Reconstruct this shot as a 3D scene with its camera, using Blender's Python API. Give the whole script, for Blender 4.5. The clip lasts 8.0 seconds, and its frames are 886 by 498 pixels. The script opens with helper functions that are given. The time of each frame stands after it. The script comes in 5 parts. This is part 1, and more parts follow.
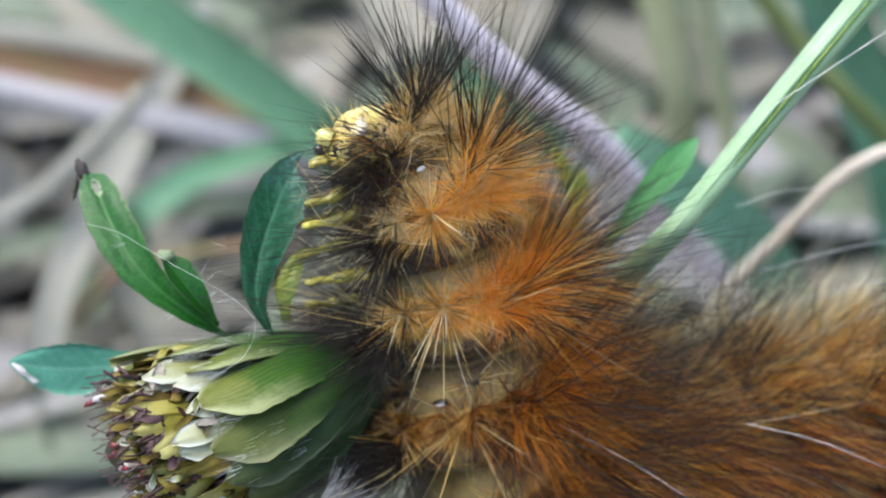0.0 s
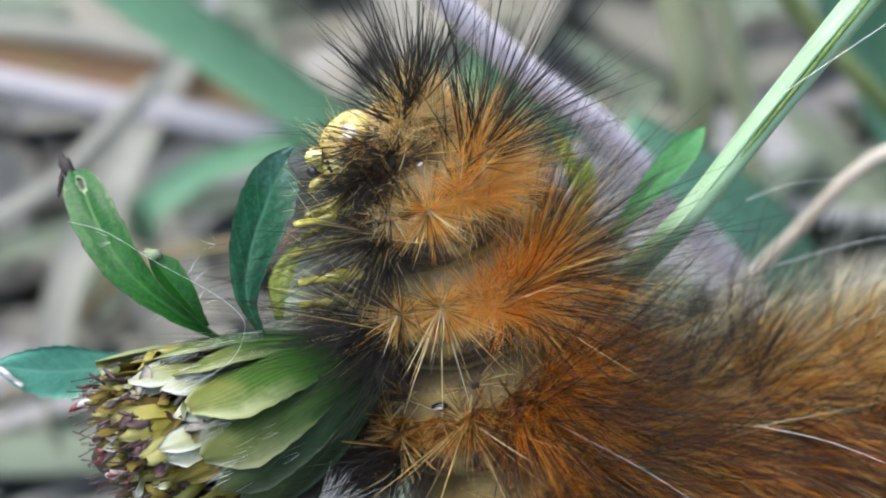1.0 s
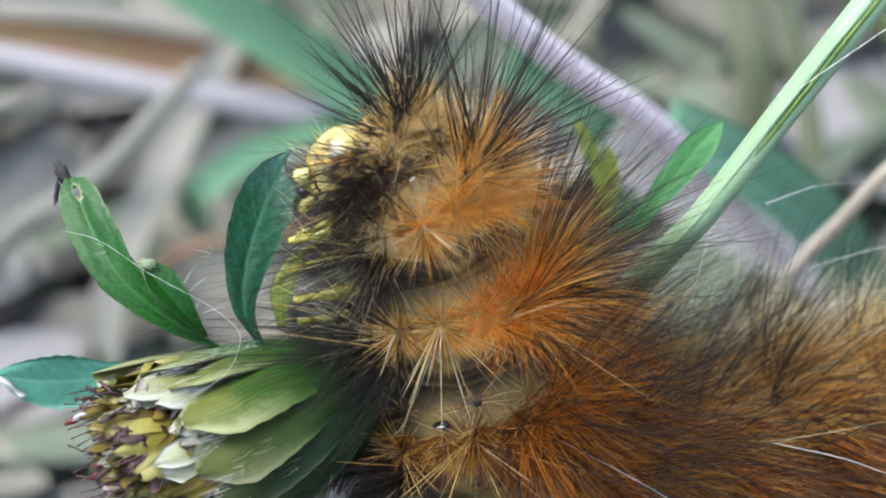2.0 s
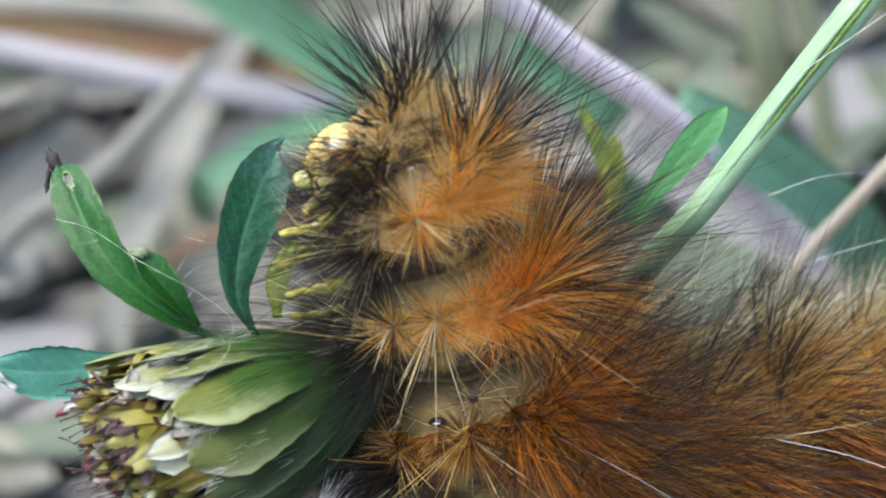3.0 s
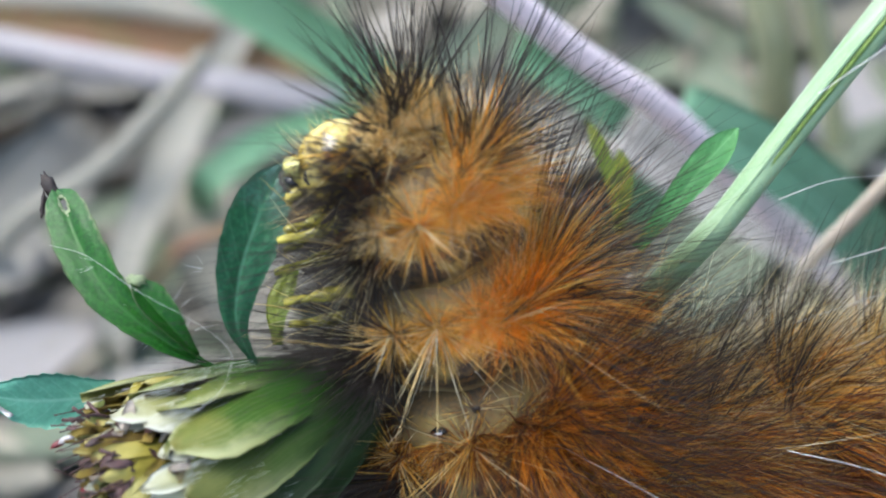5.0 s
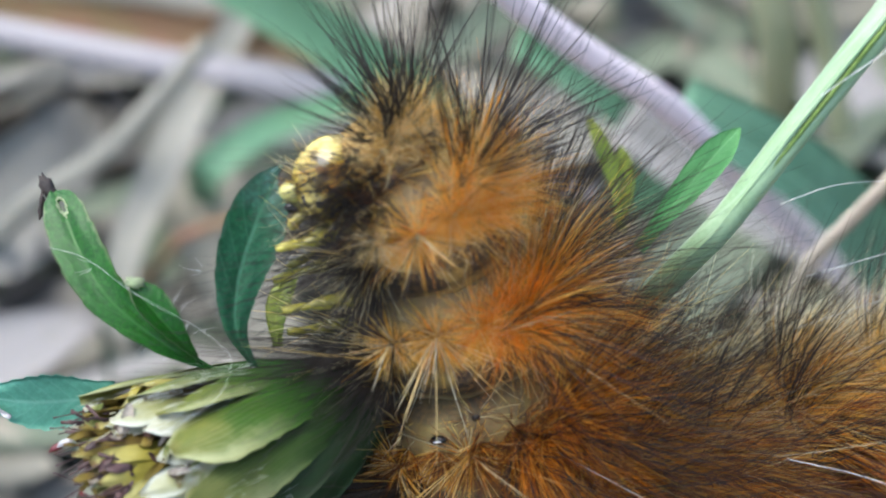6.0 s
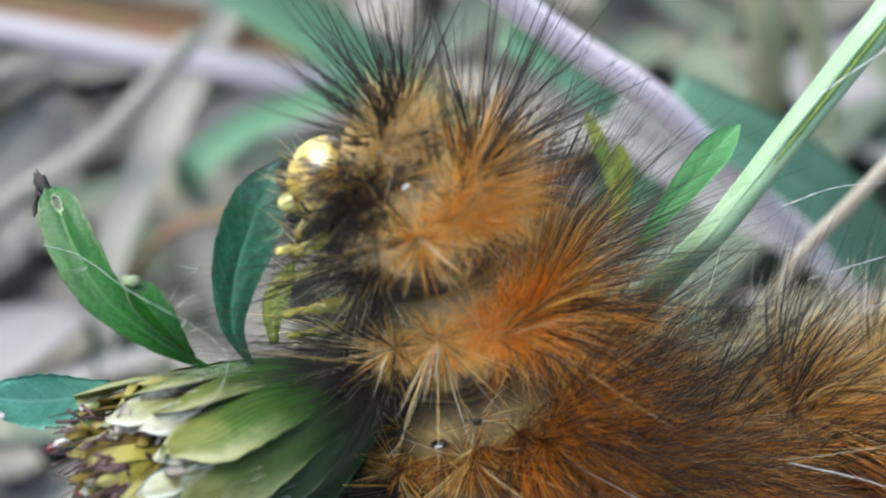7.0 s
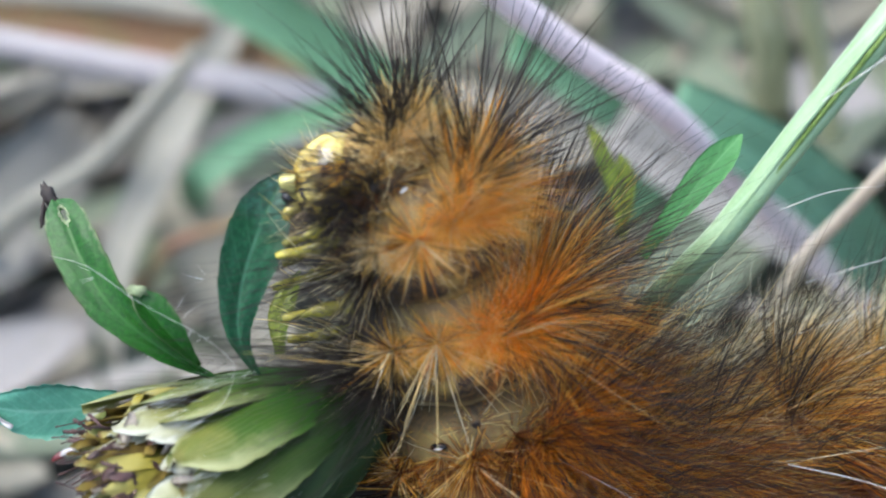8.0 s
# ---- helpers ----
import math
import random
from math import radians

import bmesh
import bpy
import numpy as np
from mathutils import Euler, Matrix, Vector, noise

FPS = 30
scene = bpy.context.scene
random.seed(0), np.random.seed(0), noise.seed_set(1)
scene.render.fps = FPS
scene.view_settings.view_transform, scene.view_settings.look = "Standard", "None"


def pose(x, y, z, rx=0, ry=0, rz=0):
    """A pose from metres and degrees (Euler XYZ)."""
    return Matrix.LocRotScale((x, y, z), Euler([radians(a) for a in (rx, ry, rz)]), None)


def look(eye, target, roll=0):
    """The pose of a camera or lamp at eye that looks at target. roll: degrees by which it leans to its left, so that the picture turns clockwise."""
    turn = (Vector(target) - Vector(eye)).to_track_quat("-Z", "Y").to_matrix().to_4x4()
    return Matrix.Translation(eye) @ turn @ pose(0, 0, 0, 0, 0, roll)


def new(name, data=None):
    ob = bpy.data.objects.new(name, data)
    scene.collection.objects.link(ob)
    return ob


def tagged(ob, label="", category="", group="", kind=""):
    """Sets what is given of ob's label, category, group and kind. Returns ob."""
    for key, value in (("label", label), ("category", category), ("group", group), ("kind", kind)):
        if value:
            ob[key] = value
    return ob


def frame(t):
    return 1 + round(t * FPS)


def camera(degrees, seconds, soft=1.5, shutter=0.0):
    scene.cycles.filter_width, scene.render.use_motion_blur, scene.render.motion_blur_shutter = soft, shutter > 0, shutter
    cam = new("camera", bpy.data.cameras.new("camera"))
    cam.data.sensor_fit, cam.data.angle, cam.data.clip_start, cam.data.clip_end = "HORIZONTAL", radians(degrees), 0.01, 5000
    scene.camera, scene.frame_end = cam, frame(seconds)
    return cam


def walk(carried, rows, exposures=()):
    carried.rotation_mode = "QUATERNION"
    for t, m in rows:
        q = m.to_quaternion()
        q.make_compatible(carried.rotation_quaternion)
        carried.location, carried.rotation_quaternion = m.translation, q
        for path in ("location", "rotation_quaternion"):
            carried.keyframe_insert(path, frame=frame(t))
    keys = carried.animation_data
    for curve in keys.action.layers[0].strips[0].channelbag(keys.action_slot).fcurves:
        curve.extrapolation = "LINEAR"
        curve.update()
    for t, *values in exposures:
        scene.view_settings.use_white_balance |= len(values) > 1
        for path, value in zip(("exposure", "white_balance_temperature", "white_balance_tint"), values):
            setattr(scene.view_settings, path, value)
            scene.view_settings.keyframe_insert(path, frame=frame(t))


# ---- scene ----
# The world: z up. A stage frame hangs in it, in millimetres: u to the right, v up and away, w up and towards the viewer.
PITCH = radians(45)
STAGE = Matrix(((1, 0, 0, 0), (0, math.sin(PITCH), -math.cos(PITCH), 0.04525),
                (0, math.cos(PITCH), math.sin(PITCH), 0.07142), (0, 0, 0, 1)))
MM = 0.001

# ---- camera ----
cam = camera(30, 8.0, soft=2.0)
cam.data.dof.use_dof = True
cam.data.dof.focus_distance = 0.0600
cam.data.dof.aperture_fstop = 48
walk(cam, [
    (0.0, pose(0.00000, 0.00000, 0.11667, 45.00, -0.00, 0.00)),
    (0.5, pose(0.00162, 0.00063, 0.11584, 45.17, 1.12, 0.53)),
    (1.0, pose(0.00085, 0.00203, 0.11547, 44.56, 0.87, 0.22)),
    (1.5, pose(0.00244, 0.00386, 0.11559, 43.36, 2.19, 1.29)),
    (3.0, pose(0.00450, 0.00530, 0.11412, 43.13, 4.09, 2.22)),
    (3.5, pose(0.00493, 0.00599, 0.11363, 42.94, 4.32, 2.53)),
    (4.0, pose(0.00421, 0.00617, 0.11409, 42.61, 3.97, 1.89)),
    (4.5, pose(0.00473, 0.00635, 0.11361, 42.97, 4.17, 2.27)),
    (6.0, pose(0.00492, 0.00790, 0.11419, 41.88, 4.33, 2.50)),
    (6.5, pose(0.00503, 0.00774, 0.11443, 41.96, 4.22, 2.49)),
    (7.0, pose(0.00492, 0.00823, 0.11395, 41.62, 4.04, 2.22)),
    (7.5, pose(0.00532, 0.00825, 0.11318, 42.12, 4.55, 2.36)),
    (8.0, pose(0.00488, 0.00726, 0.11349, 42.47, 4.29, 2.14)),
], exposures=[(0.0, 1.52, 6000, 3), (8.0, 1.56, 6000, 3)])

# ---- light ----
world = bpy.data.worlds.new("sky")
scene.world = world
world.use_nodes = True
wn = world.node_tree.nodes
sky = wn.new("ShaderNodeTexSky")
sky.sky_type = 'NISHITA'
sky.sun_disc = False
sky.sun_elevation, sky.sun_rotation = radians(70), radians(-80)
sky.air_density, sky.dust_density, sky.ozone_density = 1.0, 4.0, 1.0
world.node_tree.links.new(sky.outputs[0], wn["Background"].inputs[0])
wn["Background"].inputs[1].default_value = 0.15

sun_data = bpy.data.lights.new("sun", 'SUN')
sun_data.energy, sun_data.angle, sun_data.color = 1.0, radians(40), (1.0, 0.98, 0.95)
sun = new("sun", sun_data)
sun.matrix_world = look((-0.35, 0.05, 1.0), (0, 0, 0))


# ---- materials ----
def mat(name):
    m = bpy.data.materials.new(name)
    m.use_nodes = True
    t = m.node_tree
    return m, t, t.nodes["Principled BSDF"], t.nodes["Material Output"]


def node(t, kind, **values):
    n = t.nodes.new(kind)
    for k, v in values.items():
        n.inputs[k.replace("_", " ")].default_value = v
    return n


def ramp(t, source, stops, ease=False):
    n = t.nodes.new("ShaderNodeValToRGB")
    e = n.color_ramp.elements
    while len(e) < len(stops):
        e.new(0.5)
    for el, (p, c) in zip(e, stops):
        el.position, el.color = p, (*c, 1) if len(c) == 3 else c
    if ease:
        n.color_ramp.interpolation = 'EASE'
    t.links.new(source, n.inputs[0])
    return n.outputs[0]


def mixc(t, fac, a, b, kind='MIX'):
    n = t.nodes.new("ShaderNodeMix")
    n.data_type, n.blend_type = 'RGBA', kind
    for sock, v in ((0, fac), (6, a), (7, b)):
        if isinstance(v, (int, float)):
            n.inputs[sock].default_value = v
        elif isinstance(v, tuple):
            n.inputs[sock].default_value = (*v, 1)
        else:
            t.links.new(v, n.inputs[sock])
    return n.outputs[2]


def math2(t, op, a, b=0.0, c=None):
    n = t.nodes.new("ShaderNodeMath")
    n.operation = op
    for i, v in enumerate((a, b) if c is None else (a, b, c)):
        if isinstance(v, (int, float)):
            n.inputs[i].default_value = v
        else:
            t.links.new(v, n.inputs[i])
    return n.outputs[0]


def attr(t, name):
    n = t.nodes.new("ShaderNodeAttribute")
    n.attribute_name = name
    return n.outputs["Fac"]


def noise_tex(t, scale, detail=4.0, stretch=None, rough=0.55):
    """Noise over the object's own space; scale is cycles a millimetre."""
    co = t.nodes.new("ShaderNodeTexCoord").outputs["Object"]
    mp = t.nodes.new("ShaderNodeMapping")
    mp.inputs["Scale"].default_value = stretch or (1, 1, 1)
    t.links.new(co, mp.inputs[0])
    n = node(t, "ShaderNodeTexNoise", Scale=scale / MM, Detail=detail, Roughness=rough)
    t.links.new(mp.outputs[0], n.inputs["Vector"])
    return n.outputs[0]


def bump(t, bsdf, height, strength=0.4, distance=0.05):
    n = node(t, "ShaderNodeBump", Strength=strength, Distance=distance * MM)
    t.links.new(height, n.inputs["Height"])
    t.links.new(n.outputs[0], bsdf.inputs["Normal"])


def see_through(t, bsdf, out, colour, amount):
    """Lets part of the light through a thin leaf or hair."""
    tl = t.nodes.new("ShaderNodeBsdfTranslucent")
    if isinstance(colour, tuple):
        tl.inputs[0].default_value = (*colour, 1)
    else:
        t.links.new(colour, tl.inputs[0])
    mx = t.nodes.new("ShaderNodeMixShader")
    mx.inputs[0].default_value = amount
    t.links.new(bsdf.outputs[0], mx.inputs[1])
    t.links.new(tl.outputs[0], mx.inputs[2])
    t.links.new(mx.outputs[0], out.inputs[0])


def island(t):
    return t.nodes.new("ShaderNodeNewGeometry").outputs["Random Per Island"]


def obj_random(t):
    return t.nodes.new("ShaderNodeObjectInfo").outputs["Random"]


def hair_material():
    """Tone runs from straw through orange and orange with a black tip to black."""
    m, t, b, out = mat("caterpillar_hair")
    tone = math2(t, 'ADD', attr(t, "tone"), math2(t, 'MULTIPLY', math2(t, 'SUBTRACT', island(t), 0.5), 0.02))
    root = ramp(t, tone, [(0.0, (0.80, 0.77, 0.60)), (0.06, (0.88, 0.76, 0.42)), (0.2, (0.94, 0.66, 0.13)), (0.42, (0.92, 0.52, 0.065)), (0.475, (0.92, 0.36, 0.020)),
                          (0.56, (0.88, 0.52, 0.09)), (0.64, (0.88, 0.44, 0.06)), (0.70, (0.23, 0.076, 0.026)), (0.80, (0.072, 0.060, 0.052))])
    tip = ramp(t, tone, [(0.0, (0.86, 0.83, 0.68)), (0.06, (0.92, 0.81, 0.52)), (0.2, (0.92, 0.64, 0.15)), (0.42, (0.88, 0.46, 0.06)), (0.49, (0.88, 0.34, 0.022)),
                         (0.53, (0.046, 0.037, 0.033)), (0.65, (0.046, 0.037, 0.033)), (0.69, (0.155, 0.054, 0.021)), (0.80, (0.064, 0.056, 0.052))])
    # the black begins one to three millimetres from the root
    begin = math2(t, 'MULTIPLY_ADD', math2(t, 'SUBTRACT', tone, 0.56), 18.0, 0.6)
    where = ramp(t, math2(t, 'SUBTRACT', math2(t, 'MULTIPLY', attr(t, "along"), attr(t, "across")), begin), [(0.0, (0, 0, 0)), (1.0, (1, 1, 1))], ease=True)
    col = mixc(t, where, root, tip)
    t.links.new(col, b.inputs["Base Color"])
    b.inputs["Roughness"].default_value = 0.34
    b.inputs["Specular IOR Level"].default_value = 0.6
    see_through(t, b, out, col, 0.66)
    return m


def skin_material():
    m, t, b, out = mat("caterpillar_skin")
    big, fine = noise_tex(t, 0.55, 3), noise_tex(t, 5.0, 5)
    felt = ramp(t, big, [(0.3, (0.82, 0.40, 0.05)), (0.7, (0.90, 0.56, 0.12))])
    bare = ramp(t, big, [(0.36, (0.06, 0.045, 0.025)), (0.46, (0.15, 0.105, 0.035)), (0.56, (0.21, 0.155, 0.05)), (0.7, (0.27, 0.21, 0.08))])
    ring = ramp(t, math2(t, 'ADD', attr(t, "along"), math2(t, 'MULTIPLY', math2(t, 'SUBTRACT', big, 0.5), 0.2)), [(0.30, (0, 0, 0)), (0.40, (1, 1, 1)), (0.52, (1, 1, 1)), (0.62, (0, 0, 0))])
    col = mixc(t, ring, bare, felt)
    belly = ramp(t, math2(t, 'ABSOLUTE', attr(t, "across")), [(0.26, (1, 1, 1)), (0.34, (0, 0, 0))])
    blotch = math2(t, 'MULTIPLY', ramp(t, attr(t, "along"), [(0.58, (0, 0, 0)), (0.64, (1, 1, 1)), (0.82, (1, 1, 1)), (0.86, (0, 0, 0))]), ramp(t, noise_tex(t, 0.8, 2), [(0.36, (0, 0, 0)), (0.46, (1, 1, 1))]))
    rear = math2(t, 'MULTIPLY', ramp(t, attr(t, "along"), [(0.80, (0, 0, 0)), (0.87, (0.9, 0.9, 0.9))]), ramp(t, attr(t, "tone"), [(0.05, (0.15, 0.15, 0.15)), (0.2, (1, 1, 1))]))
    col = mixc(t, rear, col, (0.22, 0.175, 0.09))
    mottle = ramp(t, noise_tex(t, 0.75, 3), [(0.47, (0.0, 0.0, 0.0)), (0.60, (0.9, 0.9, 0.9))])
    front = math2(t, 'MULTIPLY', math2(t, 'MULTIPLY', attr(t, "tone"), mottle), ramp(t, attr(t, "along"), [(0.20, (1, 1, 1)), (0.28, (0, 0, 0))]))
    col = mixc(t, front, col, (0.128, 0.105, 0.062))
    # crease ahead of the segment: its shade is mixed into the skin colour
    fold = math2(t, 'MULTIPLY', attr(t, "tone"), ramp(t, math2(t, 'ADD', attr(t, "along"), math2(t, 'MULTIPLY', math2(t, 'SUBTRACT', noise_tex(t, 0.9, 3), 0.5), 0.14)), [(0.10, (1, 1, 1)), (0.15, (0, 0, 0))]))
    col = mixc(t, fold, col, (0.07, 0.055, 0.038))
    # the collar and the next segment are tan
    col = mixc(t, ramp(t, math2(t, 'MULTIPLY', attr(t, "tone"), -1.0), [(0.1, (0, 0, 0)), (0.5, (1, 1, 1))]), col, (0.55, 0.34, 0.11))
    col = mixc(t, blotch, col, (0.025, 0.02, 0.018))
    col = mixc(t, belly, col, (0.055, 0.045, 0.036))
    col = mixc(t, ramp(t, fine, [(0.35, (0.5, 0.5, 0.5)), (0.6, (0, 0, 0))]), col, (0.22, 0.13, 0.05))
    t.links.new(col, b.inputs["Base Color"])
    b.inputs["Roughness"].default_value = 0.55
    b.inputs["Specular IOR Level"].default_value = 0.2
    b.inputs["Subsurface Weight"].default_value = 0.15
    b.inputs["Subsurface Radius"].default_value = (0.6 * MM, 0.35 * MM, 0.2 * MM)
    bump(t, b, fine, 0.5, 0.08)
    return m


def head_material():
    m, t, b, out = mat("caterpillar_head")
    n = noise_tex(t, 1.1, 4)
    col = ramp(t, n, [(0.40, (0.07, 0.035, 0.01)), (0.48, (0.42, 0.29, 0.04)), (0.62, (0.66, 0.53, 0.16))])
    t.links.new(col, b.inputs["Base Color"])
    b.inputs["Roughness"].default_value = 0.16
    b.inputs["Coat Weight"].default_value = 1.0
    b.inputs["Coat Roughness"].default_value = 0.08
    bump(t, b, noise_tex(t, 6.0, 3), 0.25, 0.04)
    return m


def gloss_material(name, colour, rough=0.2, dark=0.5, scale=1.5, through_amount=0.0):
    m, t, b, out = mat(name)
    n = noise_tex(t, scale, 4)
    col = mixc(t, ramp(t, n, [(0.35, (1, 1, 1)), (0.65, (0, 0, 0))]), colour, tuple(c * dark for c in colour))
    t.links.new(col, b.inputs["Base Color"])
    b.inputs["Roughness"].default_value = rough
    bump(t, b, noise_tex(t, scale * 5, 4), 0.3, 0.04)
    if through_amount:
        see_through(t, b, out, col, through_amount)
    return m


def leaf_material(name, dark, light, vein, rough=0.42, amount=0.25, tip=None, edge=None, grain=1.0):
    m, t, b, out = mat(name)
    n1, n2 = noise_tex(t, 0.5, 4), noise_tex(t, 7.0, 5)
    col = ramp(t, n1, [(0.3, dark), (0.7, light)])
    col = mixc(t, ramp(t, n2, [(0.4, (0, 0, 0)), (0.75, (0.45 * grain,) * 3)]), col, tuple(min(1, c * 1.7) for c in light))
    if tip:
        far = math2(t, 'ADD', attr(t, "along"), math2(t, 'MULTIPLY', math2(t, 'SUBTRACT', noise_tex(t, 0.8, 4), 0.5), 0.5))
        col = mixc(t, ramp(t, far, [(0.66, (0, 0, 0)), (1.05, (0.75, 0.75, 0.75))], ease=True), col, tip)
    cells = t.nodes.new("ShaderNodeTexVoronoi")
    cells.inputs["Scale"].default_value = 5.5 / MM
    t.links.new(t.nodes.new("ShaderNodeTexCoord").outputs["Object"], cells.inputs["Vector"])
    col = mixc(t, ramp(t, cells.outputs["Distance"], [(0.25, (0, 0, 0)), (0.75, (0.4 * grain,) * 3)]), col, tuple(c * 0.45 for c in dark))
    across = math2(t, 'ABSOLUTE', attr(t, "across"))
    if edge:
        rim = math2(t, 'ADD', across, math2(t, 'MULTIPLY', math2(t, 'SUBTRACT', noise_tex(t, 2.2, 4), 0.5), 0.5))
        col = mixc(t, math2(t, 'MULTIPLY', ramp(t, rim, [(0.86, (0, 0, 0)), (1.05, (0.8, 0.8, 0.8))]), ramp(t, attr(t, "along"), [(0.4, (0.15, 0.15, 0.15)), (0.85, (1, 1, 1))])), col, edge)
    mid = ramp(t, across, [(0.02, (0.8, 0.8, 0.8)), (0.1, (0, 0, 0))])
    side = math2(t, 'SINE', math2(t, 'MULTIPLY', math2(t, 'SUBTRACT', attr(t, "along"), math2(t, 'MULTIPLY', across, 0.22)), 46.0))
    ribs = ramp(t, side, [(0.90, (0, 0, 0)), (1.0, (0.35, 0.35, 0.35))])
    col = mixc(t, mid, mixc(t, ribs, col, vein), vein)
    t.links.new(col, b.inputs["Base Color"])
    b.inputs["Roughness"].default_value = rough
    b.inputs["Specular IOR Level"].default_value = 0.36
    bump(t, b, math2(t, 'ADD', n2, math2(t, 'MULTIPLY', side, 0.15)), 0.5, 0.06)
    see_through(t, b, out, col, amount)
    return m


def streak_material(name, root, middle, tip, rough=0.6, amount=0.25, lines=58.0, margin=None):
    """Bracts and scales: colour along their length, fine lengthwise nerves across."""
    m, t, b, out = mat(name)
    n1, n2 = noise_tex(t, 0.9, 4), noise_tex(t, 6.0, 4)
    along = math2(t, 'ADD', attr(t, "along"), math2(t, 'MULTIPLY', math2(t, 'SUBTRACT', n1, 0.5), 0.5))
    along = math2(t, 'ADD', along, math2(t, 'MULTIPLY', math2(t, 'SUBTRACT', obj_random(t), 0.5), 0.2))
    col = ramp(t, along, [(0.3, root), (0.56, middle), (0.9, tip)])
    nerve = math2(t, 'SINE', math2(t, 'MULTIPLY', math2(t, 'ADD', attr(t, "across"), math2(t, 'MULTIPLY', n1, 0.25)), lines))
    col = mixc(t, ramp(t, nerve, [(0.3, (0.09, 0.09, 0.09)), (0.9, (0, 0, 0))]), col, tuple(c * 0.55 for c in middle))
    frayed = ramp(t, math2(t, 'ADD', attr(t, "along"), math2(t, 'MULTIPLY', math2(t, 'SUBTRACT', noise_tex(t, 2.5, 4), 0.5), 0.3)), [(0.93, (0, 0, 0)), (1.0, (0.2, 0.2, 0.2) if margin else (0.8, 0.8, 0.8))])
    col = mixc(t, frayed, col, (0.14, 0.075, 0.03))
    if margin:
        edge = math2(t, 'ADD', math2(t, 'MULTIPLY', attr(t, "across"), attr(t, "across")), math2(t, 'MULTIPLY', math2(t, 'SUBTRACT', noise_tex(t, 1.8, 4), 0.5), 0.7))
        edge = math2(t, 'MULTIPLY', ramp(t, edge, [(0.12, (0, 0, 0)), (0.85, (0.9, 0.9, 0.9))], ease=True), ramp(t, attr(t, "along"), [(0.40, (0.03, 0.03, 0.03)), (0.88, (1, 1, 1))]))
        col = mixc(t, edge, col, margin)
        silky = math2(t, 'SINE', math2(t, 'MULTIPLY', math2(t, 'ADD', attr(t, "across"), math2(t, 'MULTIPLY', noise_tex(t, 0.35, 3), 0.35)), 52.0))
        silky = math2(t, 'MULTIPLY', ramp(t, silky, [(0.2, (0, 0, 0)), (1.0, (0.13, 0.13, 0.13))]), ramp(t, attr(t, "along"), [(0.25, (0.15, 0.15, 0.15)), (0.8, (1, 1, 1))]))
        col = mixc(t, silky, col, margin)
    col = mixc(t, ramp(t, n2, [(0.6, (0, 0, 0)), (0.85, (0.25, 0.25, 0.25))]), col, tuple(min(1, c * 1.2) for c in tip))
    t.links.new(col, b.inputs["Base Color"])
    b.inputs["Roughness"].default_value = rough
    b.inputs["Specular IOR Level"].default_value = 0.22
    bump(t, b, math2(t, 'ADD', math2(t, 'MULTIPLY', nerve, 0.2), n2), 0.3, 0.04)
    see_through(t, b, out, col, amount)
    return m


def straw_material(name, a, c2, rough=0.65, amount=0.1, per_island=False):
    m, t, b, out = mat(name)
    n1, n2 = noise_tex(t, 0.12, 4), noise_tex(t, 1.4, 4, (1, 1, 1))
    col = ramp(t, n1, [(0.35, a), (0.65, c2)])
    if per_island:
        pick = ramp(t, island(t), [(0.0, (0.27, 0.245, 0.19)), (0.2, (0.18, 0.15, 0.115)), (0.4, (0.31, 0.29, 0.255)),
                                   (0.55, (0.27, 0.245, 0.26)), (0.68, (0.11, 0.092, 0.072)), (0.76, (0.055, 0.10, 0.050)), (0.92, (0.085, 0.135, 0.075))])
        t.nodes[-1].color_ramp.interpolation = 'LINEAR'
        col = mixc(t, 0.75, col, pick)
    across = math2(t, 'SINE', math2(t, 'MULTIPLY', attr(t, "across"), 22.0))
    col = mixc(t, ramp(t, n2, [(0.4, (0.4, 0.4, 0.4)), (0.65, (0, 0, 0))]), col, tuple(c * 0.75 for c in a))
    t.links.new(col, b.inputs["Base Color"])
    b.inputs["Roughness"].default_value = rough
    bump(t, b, across, 0.3, 0.1)
    see_through(t, b, out, col, amount)
    return m


def ground_material():
    m, t, b, out = mat("soil")
    n1, n2 = noise_tex(t, 0.05, 6), noise_tex(t, 0.5, 5)
    col = ramp(t, n1, [(0.3, (0.035, 0.026, 0.018)), (0.55, (0.09, 0.07, 0.05)), (0.75, (0.16, 0.13, 0.09))])
    col = mixc(t, ramp(t, n2, [(0.45, (0, 0, 0)), (0.7, (0.6, 0.6, 0.6))]), col, (0.2, 0.16, 0.11))
    t.links.new(col, b.inputs["Base Color"])
    b.inputs["Roughness"].default_value = 0.95
    bump(t, b, n2, 0.8, 1.5)
    return m


HAIR, SKIN, HEAD = hair_material(), skin_material(), head_material()
BLACK_GLOSS = gloss_material("black_gloss", (0.015, 0.013, 0.012), 0.12)
LEG = gloss_material("leg_yellow", (0.52, 0.45, 0.08), 0.14, 0.35)
PALP = gloss_material("mouth_yellow", (0.46, 0.38, 0.085), 0.2, 0.5)
LEAF = leaf_material("bract_leaf", (0.009, 0.070, 0.004), (0.019, 0.108, 0.007), (0.040, 0.135, 0.02), tip=(0.062, 0.155, 0.05), edge=(0.26, 0.27, 0.16))
# eaten leaf: the sky's sheen on its upper half is coloured in as a bluish tip
LEAF_TEAL_SHEEN = leaf_material("teal_sheen_leaf", (0.011, 0.066, 0.024), (0.023, 0.108, 0.045), (0.060, 0.165, 0.09), tip=(0.085, 0.175, 0.165), edge=(0.10, 0.16, 0.11))
